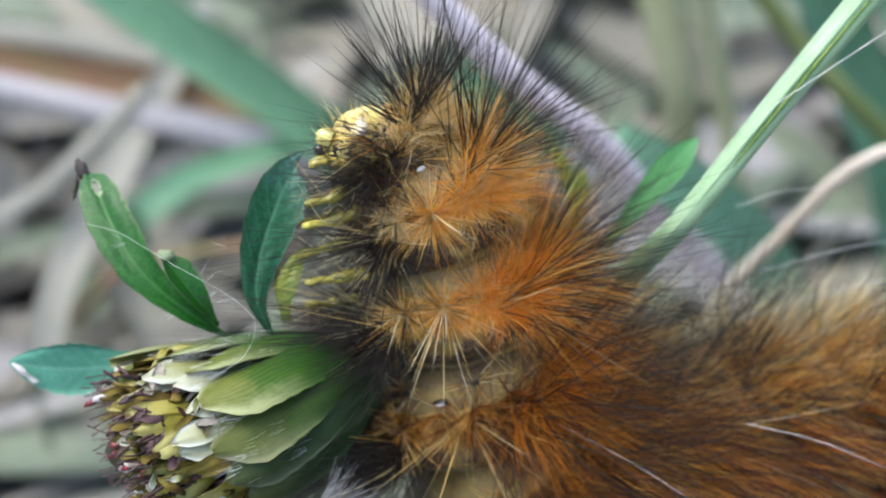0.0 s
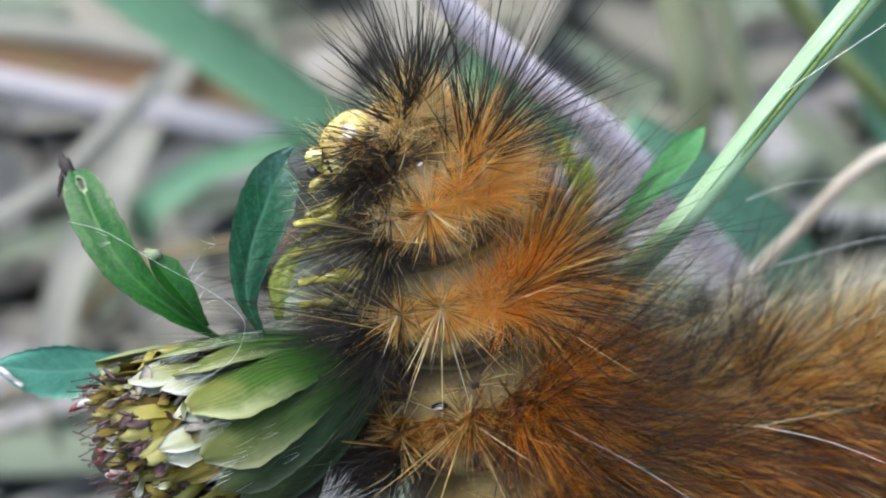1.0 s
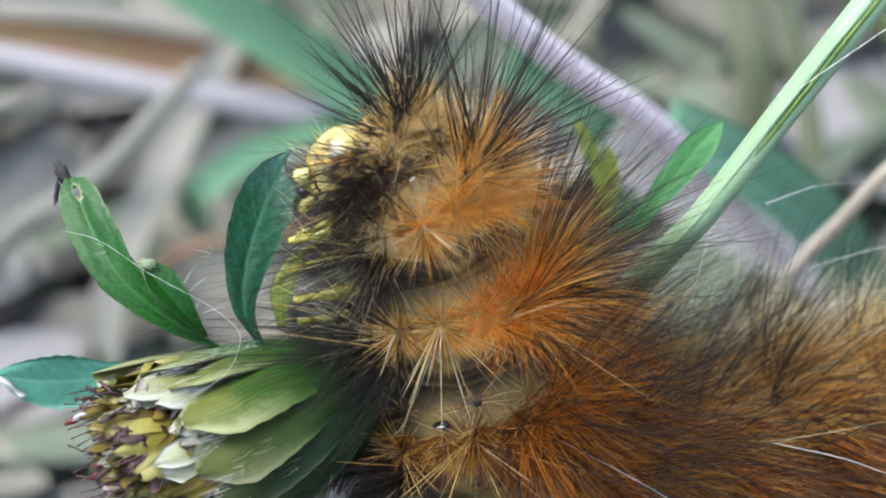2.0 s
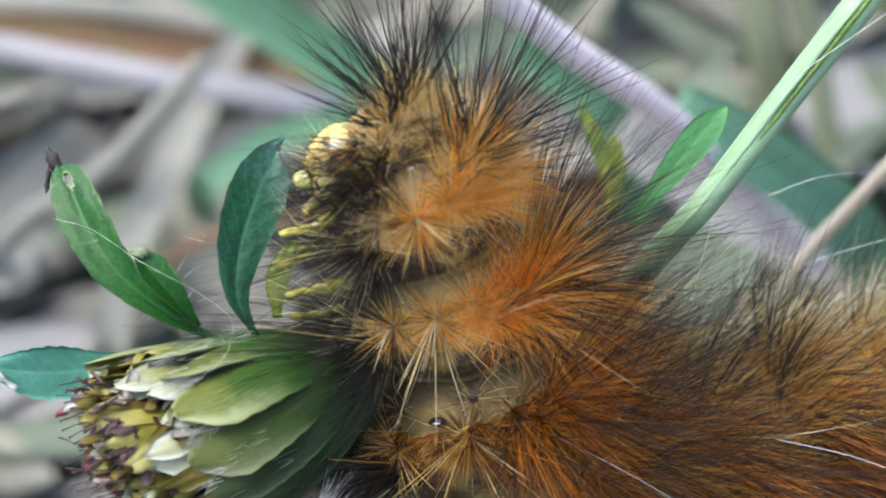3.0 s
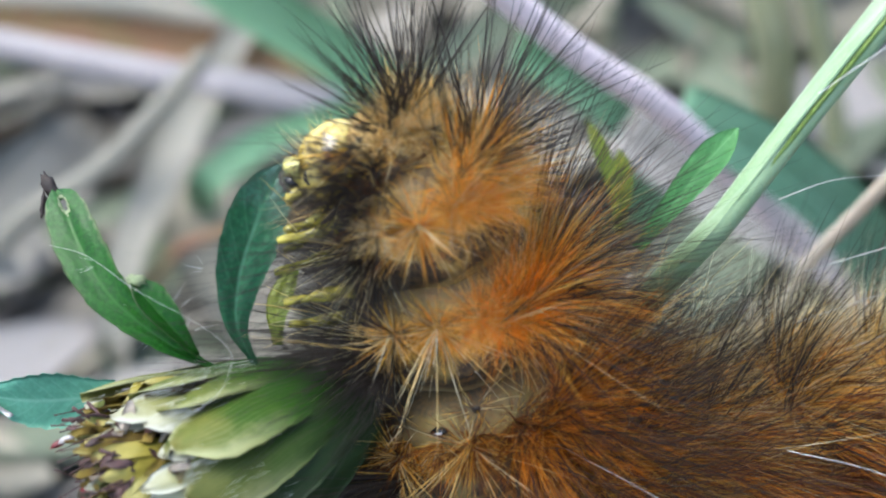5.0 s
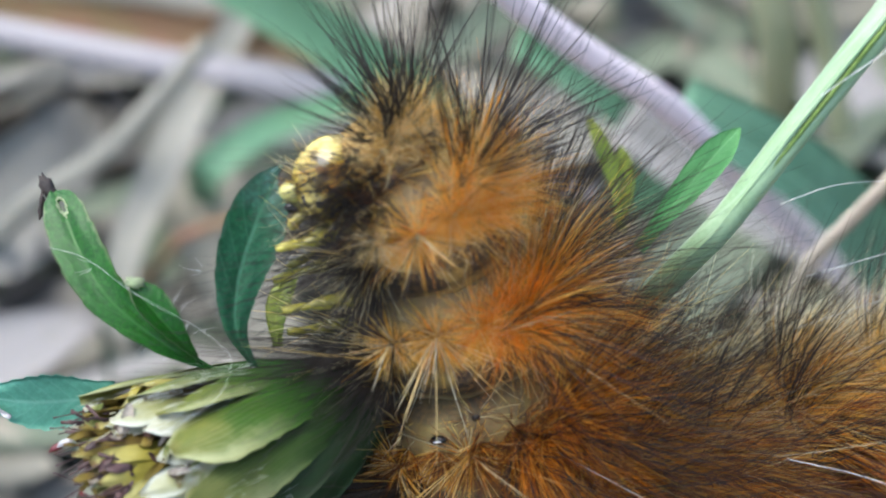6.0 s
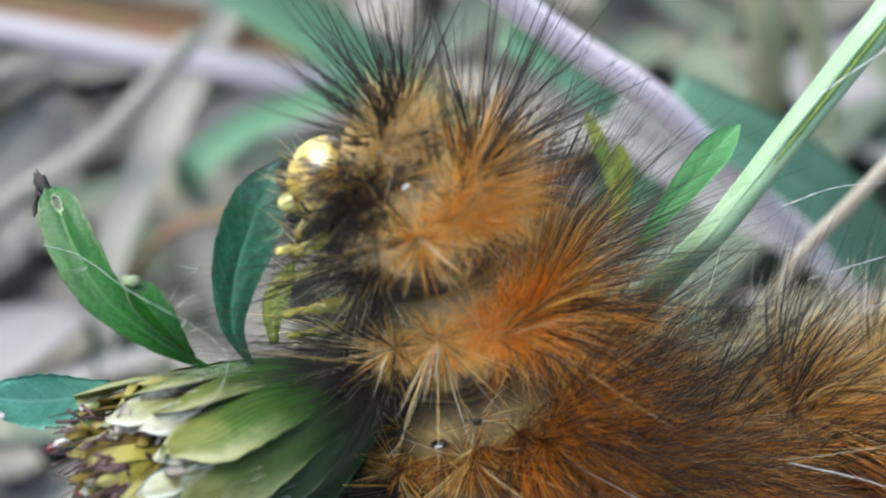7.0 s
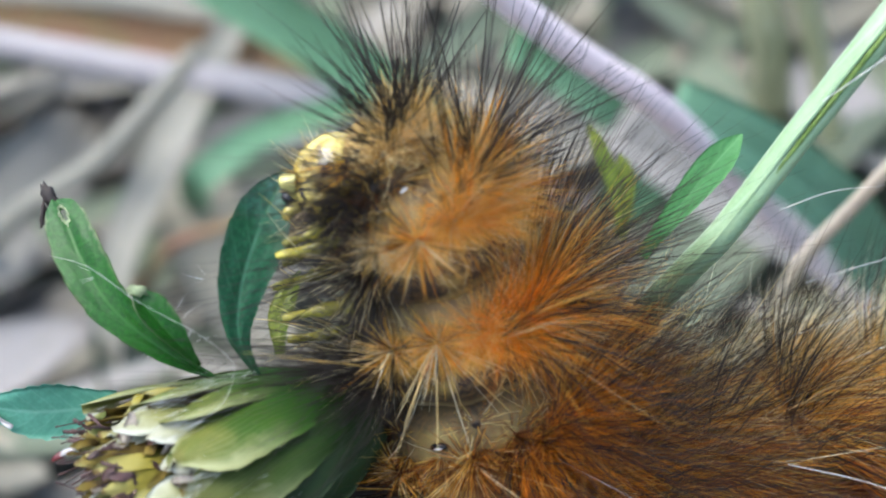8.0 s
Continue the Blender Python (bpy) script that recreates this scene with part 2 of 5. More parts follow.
LEAF_BLUE = leaf_material("blue_green_leaf", (0.070, 0.225, 0.155), (0.105, 0.295, 0.205), (0.15, 0.33, 0.25), grain=0.4)
LEAF_LIME = leaf_material("lime_leaf", (0.09, 0.16, 0.018), (0.20, 0.225, 0.03), (0.26, 0.28, 0.06), grain=0.3)
LEAF_BRIGHT = leaf_material("bright_leaf", (0.09, 0.27, 0.085), (0.14, 0.35, 0.125), (0.17, 0.38, 0.15), grain=0.25)
ANTENNA = gloss_material("antenna_yellow", (0.66, 0.60, 0.20), 0.15, 0.75)
SLIT_GLINT = gloss_material("pore_slit_glint", (0.62, 0.62, 0.64), 0.15, 0.8)
WITHERED = gloss_material("withered_tip", (0.035, 0.022, 0.018), 0.7)
SCAR = gloss_material("leaf_scar", (0.32, 0.38, 0.20), 0.5, 0.5, 3.0, 0.3)
STEM = leaf_material("green_stem", (0.224, 0.344, 0.172), (0.327, 0.447, 0.267), (0.430, 0.533, 0.378), 0.45, 0.12, grain=0.25)
STEM_EDGE = leaf_material("stem_edge", (0.10, 0.17, 0.03), (0.16, 0.24, 0.05), (0.2, 0.28, 0.08), 0.5, 0.12)
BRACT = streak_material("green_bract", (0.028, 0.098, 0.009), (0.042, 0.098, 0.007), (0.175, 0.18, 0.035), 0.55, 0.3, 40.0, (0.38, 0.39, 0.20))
# lower bracts: shade beside the caterpillar is put into these two darker greens
BRACT_SHADED = streak_material("shaded_bract", (0.018, 0.036, 0.010), (0.020, 0.040, 0.010), (0.055, 0.070, 0.020), 0.6, 0.2, 40.0, (0.09, 0.105, 0.06))
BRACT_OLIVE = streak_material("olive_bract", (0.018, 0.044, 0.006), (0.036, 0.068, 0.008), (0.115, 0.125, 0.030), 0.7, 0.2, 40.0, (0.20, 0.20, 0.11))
CREAM = streak_material("cream_bract", (0.10, 0.12, 0.02), (0.29, 0.285, 0.10), (0.47, 0.46, 0.34), 0.5, 0.3, 34.0, (0.60, 0.60, 0.52))
YELLOW = streak_material("yellow_scale", (0.090, 0.074, 0.010), (0.27, 0.225, 0.030), (0.42, 0.37, 0.13))
OCHRE = streak_material("ochre_scale", (0.043, 0.026, 0.007), (0.138, 0.090, 0.010), (0.215, 0.163, 0.034))
SPIKE = gloss_material("dry_floret", (0.073, 0.030, 0.026), 0.55, 0.35)
FLORET_RED = gloss_material("red_floret", (0.22, 0.02, 0.025), 0.35, 0.5)
FLORET_PALE = gloss_material("pale_floret", (0.292, 0.241, 0.189), 0.5, 0.4)
FLORET_WHITE = gloss_material("white_floret", (0.430, 0.404, 0.396), 0.4, 0.75)
CORE = gloss_material("flower_core", (0.05, 0.04, 0.015), 0.7, 0.4)
SILK = gloss_material("silk", (0.80, 0.80, 0.76), 0.3, 0.9, 1.5, 0.4)
GRASS = straw_material("green_blade", (0.150, 0.300, 0.155), (0.215, 0.375, 0.225), 0.5, 0.25)
GRASS_DEEP = straw_material("deep_green_blade", (0.15, 0.31, 0.19), (0.20, 0.37, 0.24), 0.5, 0.25)
PINK = straw_material("pink_stalk", (0.82, 0.68, 0.71), (0.84, 0.74, 0.75), 0.95, 0.2)
LILAC = straw_material("lilac_straw", (0.33, 0.295, 0.30), (0.40, 0.36, 0.36))
ASH = straw_material("ash_straw", (0.27, 0.25, 0.235), (0.35, 0.32, 0.29))
BROWN = straw_material("brown_blade", (0.224, 0.103, 0.060), (0.189, 0.172, 0.060))
PALE = straw_material("pale_straw", (0.235, 0.218, 0.178), (0.295, 0.270, 0.225))
TAN = straw_material("tan_straw", (0.464, 0.396, 0.318), (0.533, 0.464, 0.387))
YGREEN = straw_material("yellow_green_stalk", (0.413, 0.413, 0.232), (0.516, 0.499, 0.327), 0.5, 0.2)
OLIVE = straw_material("olive_stalk", (0.189, 0.232, 0.069), (0.275, 0.310, 0.120), 0.5, 0.2)
LITTER = straw_material("litter", (0.250, 0.230, 0.182), (0.192, 0.172, 0.125), 0.75, 0.1, True)
SOIL = ground_material()


# ---- mesh tools (millimetres in, metres out) ----
class Shape:
    def __init__(self):
        self.v, self.f, self.along, self.across, self.tone = [], [], [], [], []

    def point(self, p, along=0.0, across=0.0, tone=0.0):
        self.v.append((p[0], p[1], p[2]))
        self.along.append(along), self.across.append(across), self.tone.append(tone)
        return len(self.v) - 1

    def mesh(self, name, origin, smooth=True):
        me = bpy.data.meshes.new(name)
        co = (np.array(self.v, dtype=float) - np.array(origin)) * MM
        me.from_pydata(co.tolist(), [], self.f)
        for key, data in (("along", self.along), ("across", self.across), ("tone", self.tone)):
            a = me.attributes.new(key, 'FLOAT', 'POINT')
            a.data.foreach_set("value", np.array(data, dtype=np.float32))
        me.polygons.foreach_set("use_smooth", [smooth] * len(me.polygons))
        me.update()
        return me


BASE = {}


def thing(name, base, label, category, group="", kind=""):
    ob = new(name)
    ob.empty_display_size = 0.002
    ob.matrix_world = STAGE @ Matrix.Translation(Vector(base) * MM)
    BASE[ob] = Vector(base)
    return tagged(ob, label, category, group, kind)


def part(name, shape, material, parent, label="", origin=None, smooth=True):
    """A mesh under a thing or part; origin in the stage frame, by default its parent's."""
    o = Vector(origin) if origin is not None else BASE[parent]
    ob = new(name, shape.mesh(name, o, smooth))
    ob.data.materials.append(material)
    ob.parent = parent
    ob.location = (o - BASE[parent]) * MM
    BASE[ob] = o
    return tagged(ob, label)


def single(name, shape, material, base, label, category, group="", kind=""):
    """A thing that is one mesh."""
    ob = new(name, shape.mesh(name, base))
    ob.data.materials.append(material)
    ob.matrix_world = STAGE @ Matrix.Translation(Vector(base) * MM)
    BASE[ob] = Vector(base)
    return tagged(ob, label, category, group, kind)


def smooth_line(points, n):
    """n points on a Catmull-Rom curve through the given ones."""
    p = [Vector(q) for q in points]
    p = [p[0] * 2 - p[1]] + p + [p[-1] * 2 - p[-2]]
    out = []
    for i in range(n):
        x = i / (n - 1) * (len(p) - 3)
        k = min(int(x), len(p) - 4)
        s = x - k
        a, b, c, d = p[k:k + 4]
        out.append(0.5 * (2 * b + (c - a) * s + (2 * a - 5 * b + 4 * c - d) * s * s + (3 * b - a - 3 * c + d) * s ** 3))
    return out


def frames_along(line, hint=(0, 0, 1)):
    out = []
    for i, p in enumerate(line):
        t = (line[min(i + 1, len(line) - 1)] - line[max(i - 1, 0)]).normalized()
        side = t.cross(Vector(hint))
        side = side.normalized() if side.length > 1e-6 else t.orthogonal().normalized()
        out.append((p, t, side, side.cross(t).normalized()))
    return out


def tube(shape, points, radius, sides=8, n=16, rough=0.0, seed=0, tone=0.0, flat=1.0, caps=True):
    """A round rod along a curve; radius(s) in mm, s from 0 to 1."""
    rings = []
    for i, (p, t, a, b) in enumerate(frames_along(smooth_line(points, n))):
        s = i / (n - 1)
        ring = []
        for k in range(sides):
            ang = 2 * math.pi * k / sides
            r = radius(s) * (1 + rough * noise.noise(Vector((math.cos(ang) * 2 + seed, math.sin(ang) * 2, s * 9 + seed))))
            ring.append(shape.point(p + a * math.cos(ang) * r + b * math.sin(ang) * r * flat, s, k / sides * 2 - 1, tone))
        rings.append(ring)
    for r0, r1 in zip(rings, rings[1:]):
        for k in range(sides):
            shape.f.append((r0[k], r0[(k + 1) % sides], r1[(k + 1) % sides], r1[k]))
    if caps:
        shape.f.append(tuple(reversed(rings[0])))
        shape.f.append(tuple(rings[-1]))
    return shape


def blob(shape, centre, radii, axes=None, rows=10, cols=14, lump=0.0, seed=0, tone=0.0):
    """A lumpy ellipsoid; axes are three directions for the three radii."""
    ax = [Vector(a).normalized() for a in (axes or ((1, 0, 0), (0, 1, 0), (0, 0, 1)))]
    c = Vector(centre)
    ids = []
    for i in range(rows + 1):
        th = math.pi * i / rows
        ring = []
        for k in range(cols if 0 < i < rows else 1):
            ph = 2 * math.pi * k / cols
            d = Vector((math.cos(th), math.sin(th) * math.cos(ph), math.sin(th) * math.sin(ph)))
            m = 1 + lump * noise.noise(d * 2.2 + Vector((seed, seed * 0.7, 0)))
            ring.append(shape.point(c + sum((ax[j] * d[j] * radii[j] * m for j in range(3)), Vector()), i / rows, 0, tone))
        ids.append(ring)
    for i in range(rows):
        a, b = ids[i], ids[i + 1]
        for k in range(cols):
            k2 = (k + 1) % cols
            if len(a) == 1:
                shape.f.append((a[0], b[k2], b[k]))
            elif len(b) == 1:
                shape.f.append((a[k], a[k2], b[0]))
            else:
                shape.f.append((a[k], a[k2], b[k2], b[k]))
    return shape


def sheet(shape, points, width, facing, fold=0.0, cup=0.0, thick=0.14, n=28, m=8, wave=0.0, teeth=0.0, seed=0, holes=(), rim=None, rim_grow=1.55):
    """A leaf-like sheet with thickness along a curve. width(s): half width in mm. fold: depth of the V; cup: curl of the margins.
    holes: (s, t, ds, dt) ellipses cut out of it; rim: a shape that takes the border of the holes."""
    fr = frames_along(smooth_line(points, n), facing)
    tops, bots = [], []
    for i, (p, t, a, b) in enumerate(fr):
        s = i / (n - 1)
        w = width(s) * (1 + teeth * (((s * 9 + seed) % 1.0) - 0.5))
        rt, rb = [], []
        for k in range(m + 1):
            x = 2 * k / m - 1
            lift = fold * abs(x) * w + cup * x * x * w + wave * math.sin(s * 7 + x * 2 + seed) * abs(x)
            lift += wave * 0.6 * noise.noise(Vector((s * 4 + seed, x * 2, seed)))
            q = p + a * (x * w) + b * lift
            th = thick * (0.35 + 0.65 * (1 - x * x)) * min(1.0, 0.25 + 4 * min(s, 1 - s))
            rt.append(shape.point(q + b * th / 2, s, x)), rb.append(shape.point(q - b * th / 2, s, x))
        tops.append(rt), bots.append(rb)

    def open_at(s, x, grow=1.0):
        return any(((s - h[0]) / (h[2] * grow)) ** 2 + ((x - h[1]) / (h[3] * grow)) ** 2 < 1 for h in holes)

    for i in range(n - 1):
        for k in range(m):
            s, x = (i + 0.5) / (n - 1), 2 * (k + 0.5) / m - 1
            if open_at(s, x):
                continue
            shape.f.append((tops[i][k], tops[i][k + 1], tops[i + 1][k + 1], tops[i + 1][k]))
            shape.f.append((bots[i][k], bots[i + 1][k], bots[i + 1][k + 1], bots[i][k + 1]))
            if rim is not None and open_at(s, x, rim_grow):
                cs = [Vector(shape.v[j]) for j in (tops[i][k], tops[i][k + 1], tops[i + 1][k + 1], tops[i + 1][k])]
                up = fr[i][3] * 0.03
                ids = [rim.point(c + up, s, x) for c in cs]
                rim.f.append(tuple(ids))
        for k, flip in ((0, True), (m, False)):
            q = (tops[i][k], bots[i][k], bots[i + 1][k], tops[i + 1][k])
            shape.f.append(q if flip else tuple(reversed(q)))
    for i, flip in ((0, False), (n - 1, True)):
        for k in range(m):
            q = (tops[i][k], bots[i][k], bots[i][k + 1], tops[i][k + 1])
            shape.f.append(tuple(reversed(q)) if flip else q)
    return shape


def leaf_width(w, peak=0.5, root=0.2, tip=0.02, lower=1.15):
    """Half width along a leaf: narrow root, widest at peak, drawn out to the tip."""
    def f(s):
        x = s / peak * 0.5 if s < peak else 0.5 + (s - peak) / (1 - peak) * 0.5
        return w * max(tip, (root * (1 - s)) + (1 - root * (1 - s)) * math.sin(math.pi * x) ** (lower if s < peak else 0.8))
    return f


def hairs(shape, rng, root, normal, count, length, spread, tones, radius=0.03, sweep=(0, 0, 0), root_size=0.3, curl=0.12, bias=None, short=1.0, clump=0.0):
    """A tuft of tapered hairs. length: (from, to) mm; spread: degrees off the normal; sweep: bends the outer half;
    tones: [(weight, from, to)]; bias: a direction towards which hairs grow longer."""
    rings, sides = 6, 3
    nrm, root = np.array(Vector(normal).normalized()), np.array(root, dtype=float)
    e1 = np.array(Vector(nrm).orthogonal().normalized())
    e2 = np.cross(nrm, e1)
    weights = np.array([x[0] for x in tones], dtype=float)
    pick = rng.choice(len(tones), count, p=weights / weights.sum())
    lo, hi = np.array([x[1] for x in tones])[pick], np.array([x[2] for x in tones])[pick]
    tone = lo + (hi - lo) * rng.random(count)
    ang = rng.random(count) * 2 * np.pi
    off = np.radians(spread) * np.sqrt(rng.random(count)) ** 0.9
    radial = np.cos(ang)[:, None] * e1 + np.sin(ang)[:, None] * e2
    d = np.cos(off)[:, None] * nrm + np.sin(off)[:, None] * radial
    ln = length[0] + (length[1] - length[0]) * rng.random(count) ** 1.3
    ln = np.where(tone < 0.51, ln * short, ln)
    if bias is not None:
        bb = np.array(Vector(bias).normalized())
        ln = ln * (0.72 + 0.5 * np.clip(d @ bb, -0.5, 1.0))
    start = root + radial * (root_size * np.sqrt(rng.random(count)))[:, None] - nrm * 0.1
    bend = np.array(sweep, dtype=float)[None, :] + rng.normal(0, curl, (count, 3))
    rad = radius * (0.65 + 0.7 * rng.random(count))
    s = np.linspace(0, 1, rings)
    line = start[:, None, :] + d[:, None, :] * (ln[:, None] * s)[:, :, None] + bend[:, None, :] * (ln[:, None] * s ** 2.2)[:, :, None]
    if clump:
        near = np.argsort(np.arctan2(radial @ e2, radial @ e1) + 0.35 * np.cos(off * 9))
        own = np.empty(count, dtype=int)
        own[near] = near[np.minimum((np.arange(count) // 8) * 8, count - 1)]
        line = line + (line[own, -1] - line[:, -1])[:, None, :] * (clump * s ** 1.6)[None, :, None]
    side = np.cross(d, rng.normal(0, 1, (count, 3)))
    side /= np.linalg.norm(side, axis=1)[:, None]
    other = np.cross(d, side)
    first = len(shape.v)
    prof = rad[:, None] * (1.0 - 0.85 * s ** 1.4)[None, :]
    a = np.arange(sides) * 2 * np.pi / sides
    pts = line[:, :, None, :] + prof[:, :, None, None] * (np.cos(a)[None, None, :, None] * side[:, None, None, :]
                                                         + np.sin(a)[None, None, :, None] * other[:, None, None, :])
    shape.v.extend(map(tuple, pts.reshape(-1, 3).tolist()))
    shape.along.extend(np.broadcast_to(s[None, :, None], (count, rings, sides)).reshape(-1).tolist())
    shape.across.extend(np.repeat(ln, rings * sides).tolist())
    shape.tone.extend(np.repeat(tone, rings * sides).tolist())
    h, i, k = np.meshgrid(np.arange(count), np.arange(rings - 1), np.arange(sides), indexing="ij")
    at = first + (h * rings + i) * sides
    k2 = (k + 1) % sides
    quads = np.stack([at + k, at + k2, at + sides + k2, at + sides + k], -1).reshape(-1, 4)
    shape.f.extend(map(tuple, quads.tolist()))
    return shape


# ---- ground and litter ----
def height(p):
    """Height over the ground of a stage point, in mm."""
    return (STAGE @ (Vector(p) * MM)).z / MM


def build_ground():
    bm = bmesh.new()
    bmesh.ops.create_grid(bm, x_segments=90, y_segments=90, size=0.35)
    for v in bm.verts:
        edge = max(abs(v.co.x), abs(v.co.y)) / 0.35
        v.co.z = 0.004 * noise.noise(v.co * 18) * (1 - edge) - 0.0035
        if edge > 0.97:
            v.co.x *= 170
            v.co.y *= 170
            v.co.z = -0.0035
    me = bpy.data.meshes.new("ground")
    bm.to_mesh(me)
    bm.free()
    ob = new("ground", me)
    ob.location = (0, 0.12, 0)
    me.materials.append(SOIL)
    tagged(ob, "dark brown soil under dead grass and litter", "ground", kind="structure")


def to_stage(x, y, z):
    return (STAGE.inverted() @ Vector((x * MM, y * MM, z * MM))) / MM


def build_litter():
    rng = random.Random(5)
    s = Shape()
    for i in range(950):
        x, y = rng.uniform(-95, 95), rng.uniform(20, 230)
        z = abs(rng.gauss(0, 4.5))
        ln, turn, rise = rng.uniform(18, 60), rng.uniform(0, math.pi), rng.gauss(0, 0.14)
        d = Vector((math.cos(turn), math.sin(turn) * 0.8, rise))
        p = Vector((x, y, z + 1))
        bend = Vector((rng.gauss(0, 5), rng.gauss(0, 5), abs(rng.gauss(0, 2))))
        pts = [to_stage(*(p - d * ln / 2)), to_stage(*(p + bend)), to_stage(*(p + d * ln / 2))]
        w = rng.choice((0.8, 1.4, 2.2, 3.2, 4.2, 5.2))
        up = STAGE.to_3x3().inverted() @ Vector((rng.gauss(0, 0.5), rng.gauss(0, 0.5), 1))
        sheet(s, pts, leaf_width(w, 0.4, 0.6, 0.25), up, fold=rng.uniform(-0.4, 0.4), thick=0.3, n=9, m=3, wave=0.4, seed=i)
    ob = single("dead_grass_litter", s, LITTER, (0, -20, -90), "tangle of dry tan, grey and brown grass on the soil", "dead grass", kind="stuff")


def blade(name, points, width, material, label, category="grass", facing=(0, 0, 1), fold=0.25, round_stalk=False, root_end=None, group=""):
    """A blade or stalk through the points, led on down to the ground from its end."""
    pts = [Vector(p) for p in points]
    if root_end is not None:
        end, last, step = Vector(root_end), pts[-1], (pts[-1] - pts[-2]).length
        for k in range(1, max(2, int((end - last).length / step)) + 1):
            pts.append(last.lerp(end, k / max(2, int((end - last).length / step))))
    ob = thing(name, pts[-1], label, category, group)
    s, extra = Shape(), Shape()
    if round_stalk:
        tube(s, pts, lambda x: width * (0.85 + 0.25 * x), 10, 30, 0.06, seed=len(label))
        line = smooth_line(pts, 30)
        tube(extra, line[27:30] if name == "pink_stalk" else line[23:26], lambda x: width * (1.06 + 0.12 * math.sin(math.pi * x)), 10, 6)
        part("stalk", s, material, ob), part("joint", extra, material, ob)
    else:
        sheet(s, pts, lambda x: width * (0.7 + 0.3 * math.sin(math.pi * min(1, x * 0.9 + 0.1))), facing, fold=fold, thick=0.35, n=30, m=6, wave=0.25, seed=len(label))
        tube(extra, [p + Vector(facing) * 0.15 for p in pts], lambda x: width * 0.09, 6, 30)
        part("blade", s, material, ob), part("midrib", extra, material, ob)
    return ob


def build_background():
    blade("grass", [(-38, 30, -66), (-29.9, 23.6, -74), (-22, 18, -78), (-11.3, 10.7, -84)], 2.4, GRASS,
          "broad mid-green grass blade leaning over the litter", group="grass blades", root_end=(6, -6, -96))
    blade("dry_stalk", [(-52, 17, -80), (-38.1, 14, -82), (-29.3, 12.1, -83), (-20.4, 10.4, -84), (-11.5, 7.7, -86)], 1.5, LILAC,
          "pale lilac-grey dry stalk lying on the litter", "straw", round_stalk=True, root_end=(10, -3, -98), group="dry stalks")
    blade("dead_grass", [(-60, 18, -83), (-44.3, 17.5, -86), (-34.3, 16, -87), (-23.7, 14.7, -89), (-14.1, 12.6, -92)], 1.7, BROWN,
          "russet and olive dead grass blade", "dead grass", root_end=(8, 2, -103), group="dead blades")
    blade("dry_stalk", [(-60, 20, -86), (-45.9, 19.8, -88), (-34.9, 19, -90), (-24.2, 16.6, -92), (-17, 14.6, -94)], 1.6, PALE,
          "pale straw stalk lying across the litter", "straw", round_stalk=True, root_end=(2, 4, -105), group="dry stalks")
    blade("grass", [(0.5, 13.0, -66), (5, 10.4, -69), (9, 7.4, -73), (11, 3.5, -80)], 2.4, GRASS,
          "wide soft green grass blade under the pink stalk", group="grass blades", root_end=(6, -5, -96))
    blade("pink_stalk", [(-9, 22, -18), (-2.5, 15.4, -24), (1.4, 12, -28), (5.1, 9.2, -32), (9.5, 6.6, -37)], 0.92, PINK,
          "smooth pale pink plant stalk slanting to the ground", "stalk", round_stalk=True, root_end=(38, -18, -83))
    blade("dry_stalk", [(15, 32, -70), (17, 24.9, -76), (19.5, 18.8, -80), (21.3, 14.2, -84)], 1.9, YGREEN,
          "pale yellow-green dry stalk leaning on the litter", "straw", round_stalk=True, root_end=(24, 4, -105), group="dry stalks")
    blade("dry_stalk", [(18, 32, -68), (21, 23.6, -74), (24.5, 15, -82), (27.2, 5.8, -90)], 1.2, YGREEN,
          "thin yellow-green dry stalk leaning on the litter", "straw", round_stalk=True, root_end=(29, -3, -98), group="dry stalks")
    blade("grass_stalk", [(12, 25, -38), (19.4, 18.5, -44), (23.6, 14.6, -48), (28.4, 10.7, -52), (34, 7.1, -58)], 0.8, OLIVE,
          "thin olive-green grass stalk", "grass", round_stalk=True, root_end=(62, -12, -89))
    blade("grass", [(23, 30, -54), (28, 21.4, -61), (32.8, 14.5, -68), (37.5, 6.7, -74)], 2.6, GRASS_DEEP,
          "broad deep green grass blade behind the stem", group="grass blades", root_end=(44, -12, -89))
    blade("grass", [(31, 24, -54), (36, 15, -60), (39, 8, -64), (41, 0, -70)], 2.8, GRASS,
          "wide green grass blade standing in the litter", group="grass blades", root_end=(43, -18, -83))
    blade("dry_stalk", [(30, 7, -19), (23.4, 5.3, -20), (20.5, 3.8, -21), (18.5, 1.2, -24), (16.2, -1.9, -28)], 0.42, TAN,
          "tan dry grass stalk with a bent joint", "straw", round_stalk=True, root_end=(8, -30, -71), group="dry stalks")
    blade("grass", [(-13, 9.5, -84), (-20.7, 7, -82), (-23.2, 5.4, -79), (-26, 3.2, -78)], 1.45, GRASS,
          "short deep green grass blade low in the litter", group="grass blades", root_end=(-31, -4, -97))
    blade("dry_stalk", [(-24, 13, -70), (-28.5, 8.9, -72), (-34.1, 4.3, -74), (-40.4, 1, -76)], 0.9, PALE,
          "thick pale straw stalk leaning in the litter", "straw", round_stalk=True, root_end=(-58, -12, -89), group="dry stalks")
    blade("dead_grass", [(-24, 18, -88), (-26.5, 12.2, -84), (-28.8, 5.4, -78), (-32.7, -3.8, -76)], 1.6, PALE,
          "pale dry grass blade standing in the litter", "dead grass", root_end=(-36, -22, -79), group="dead blades")
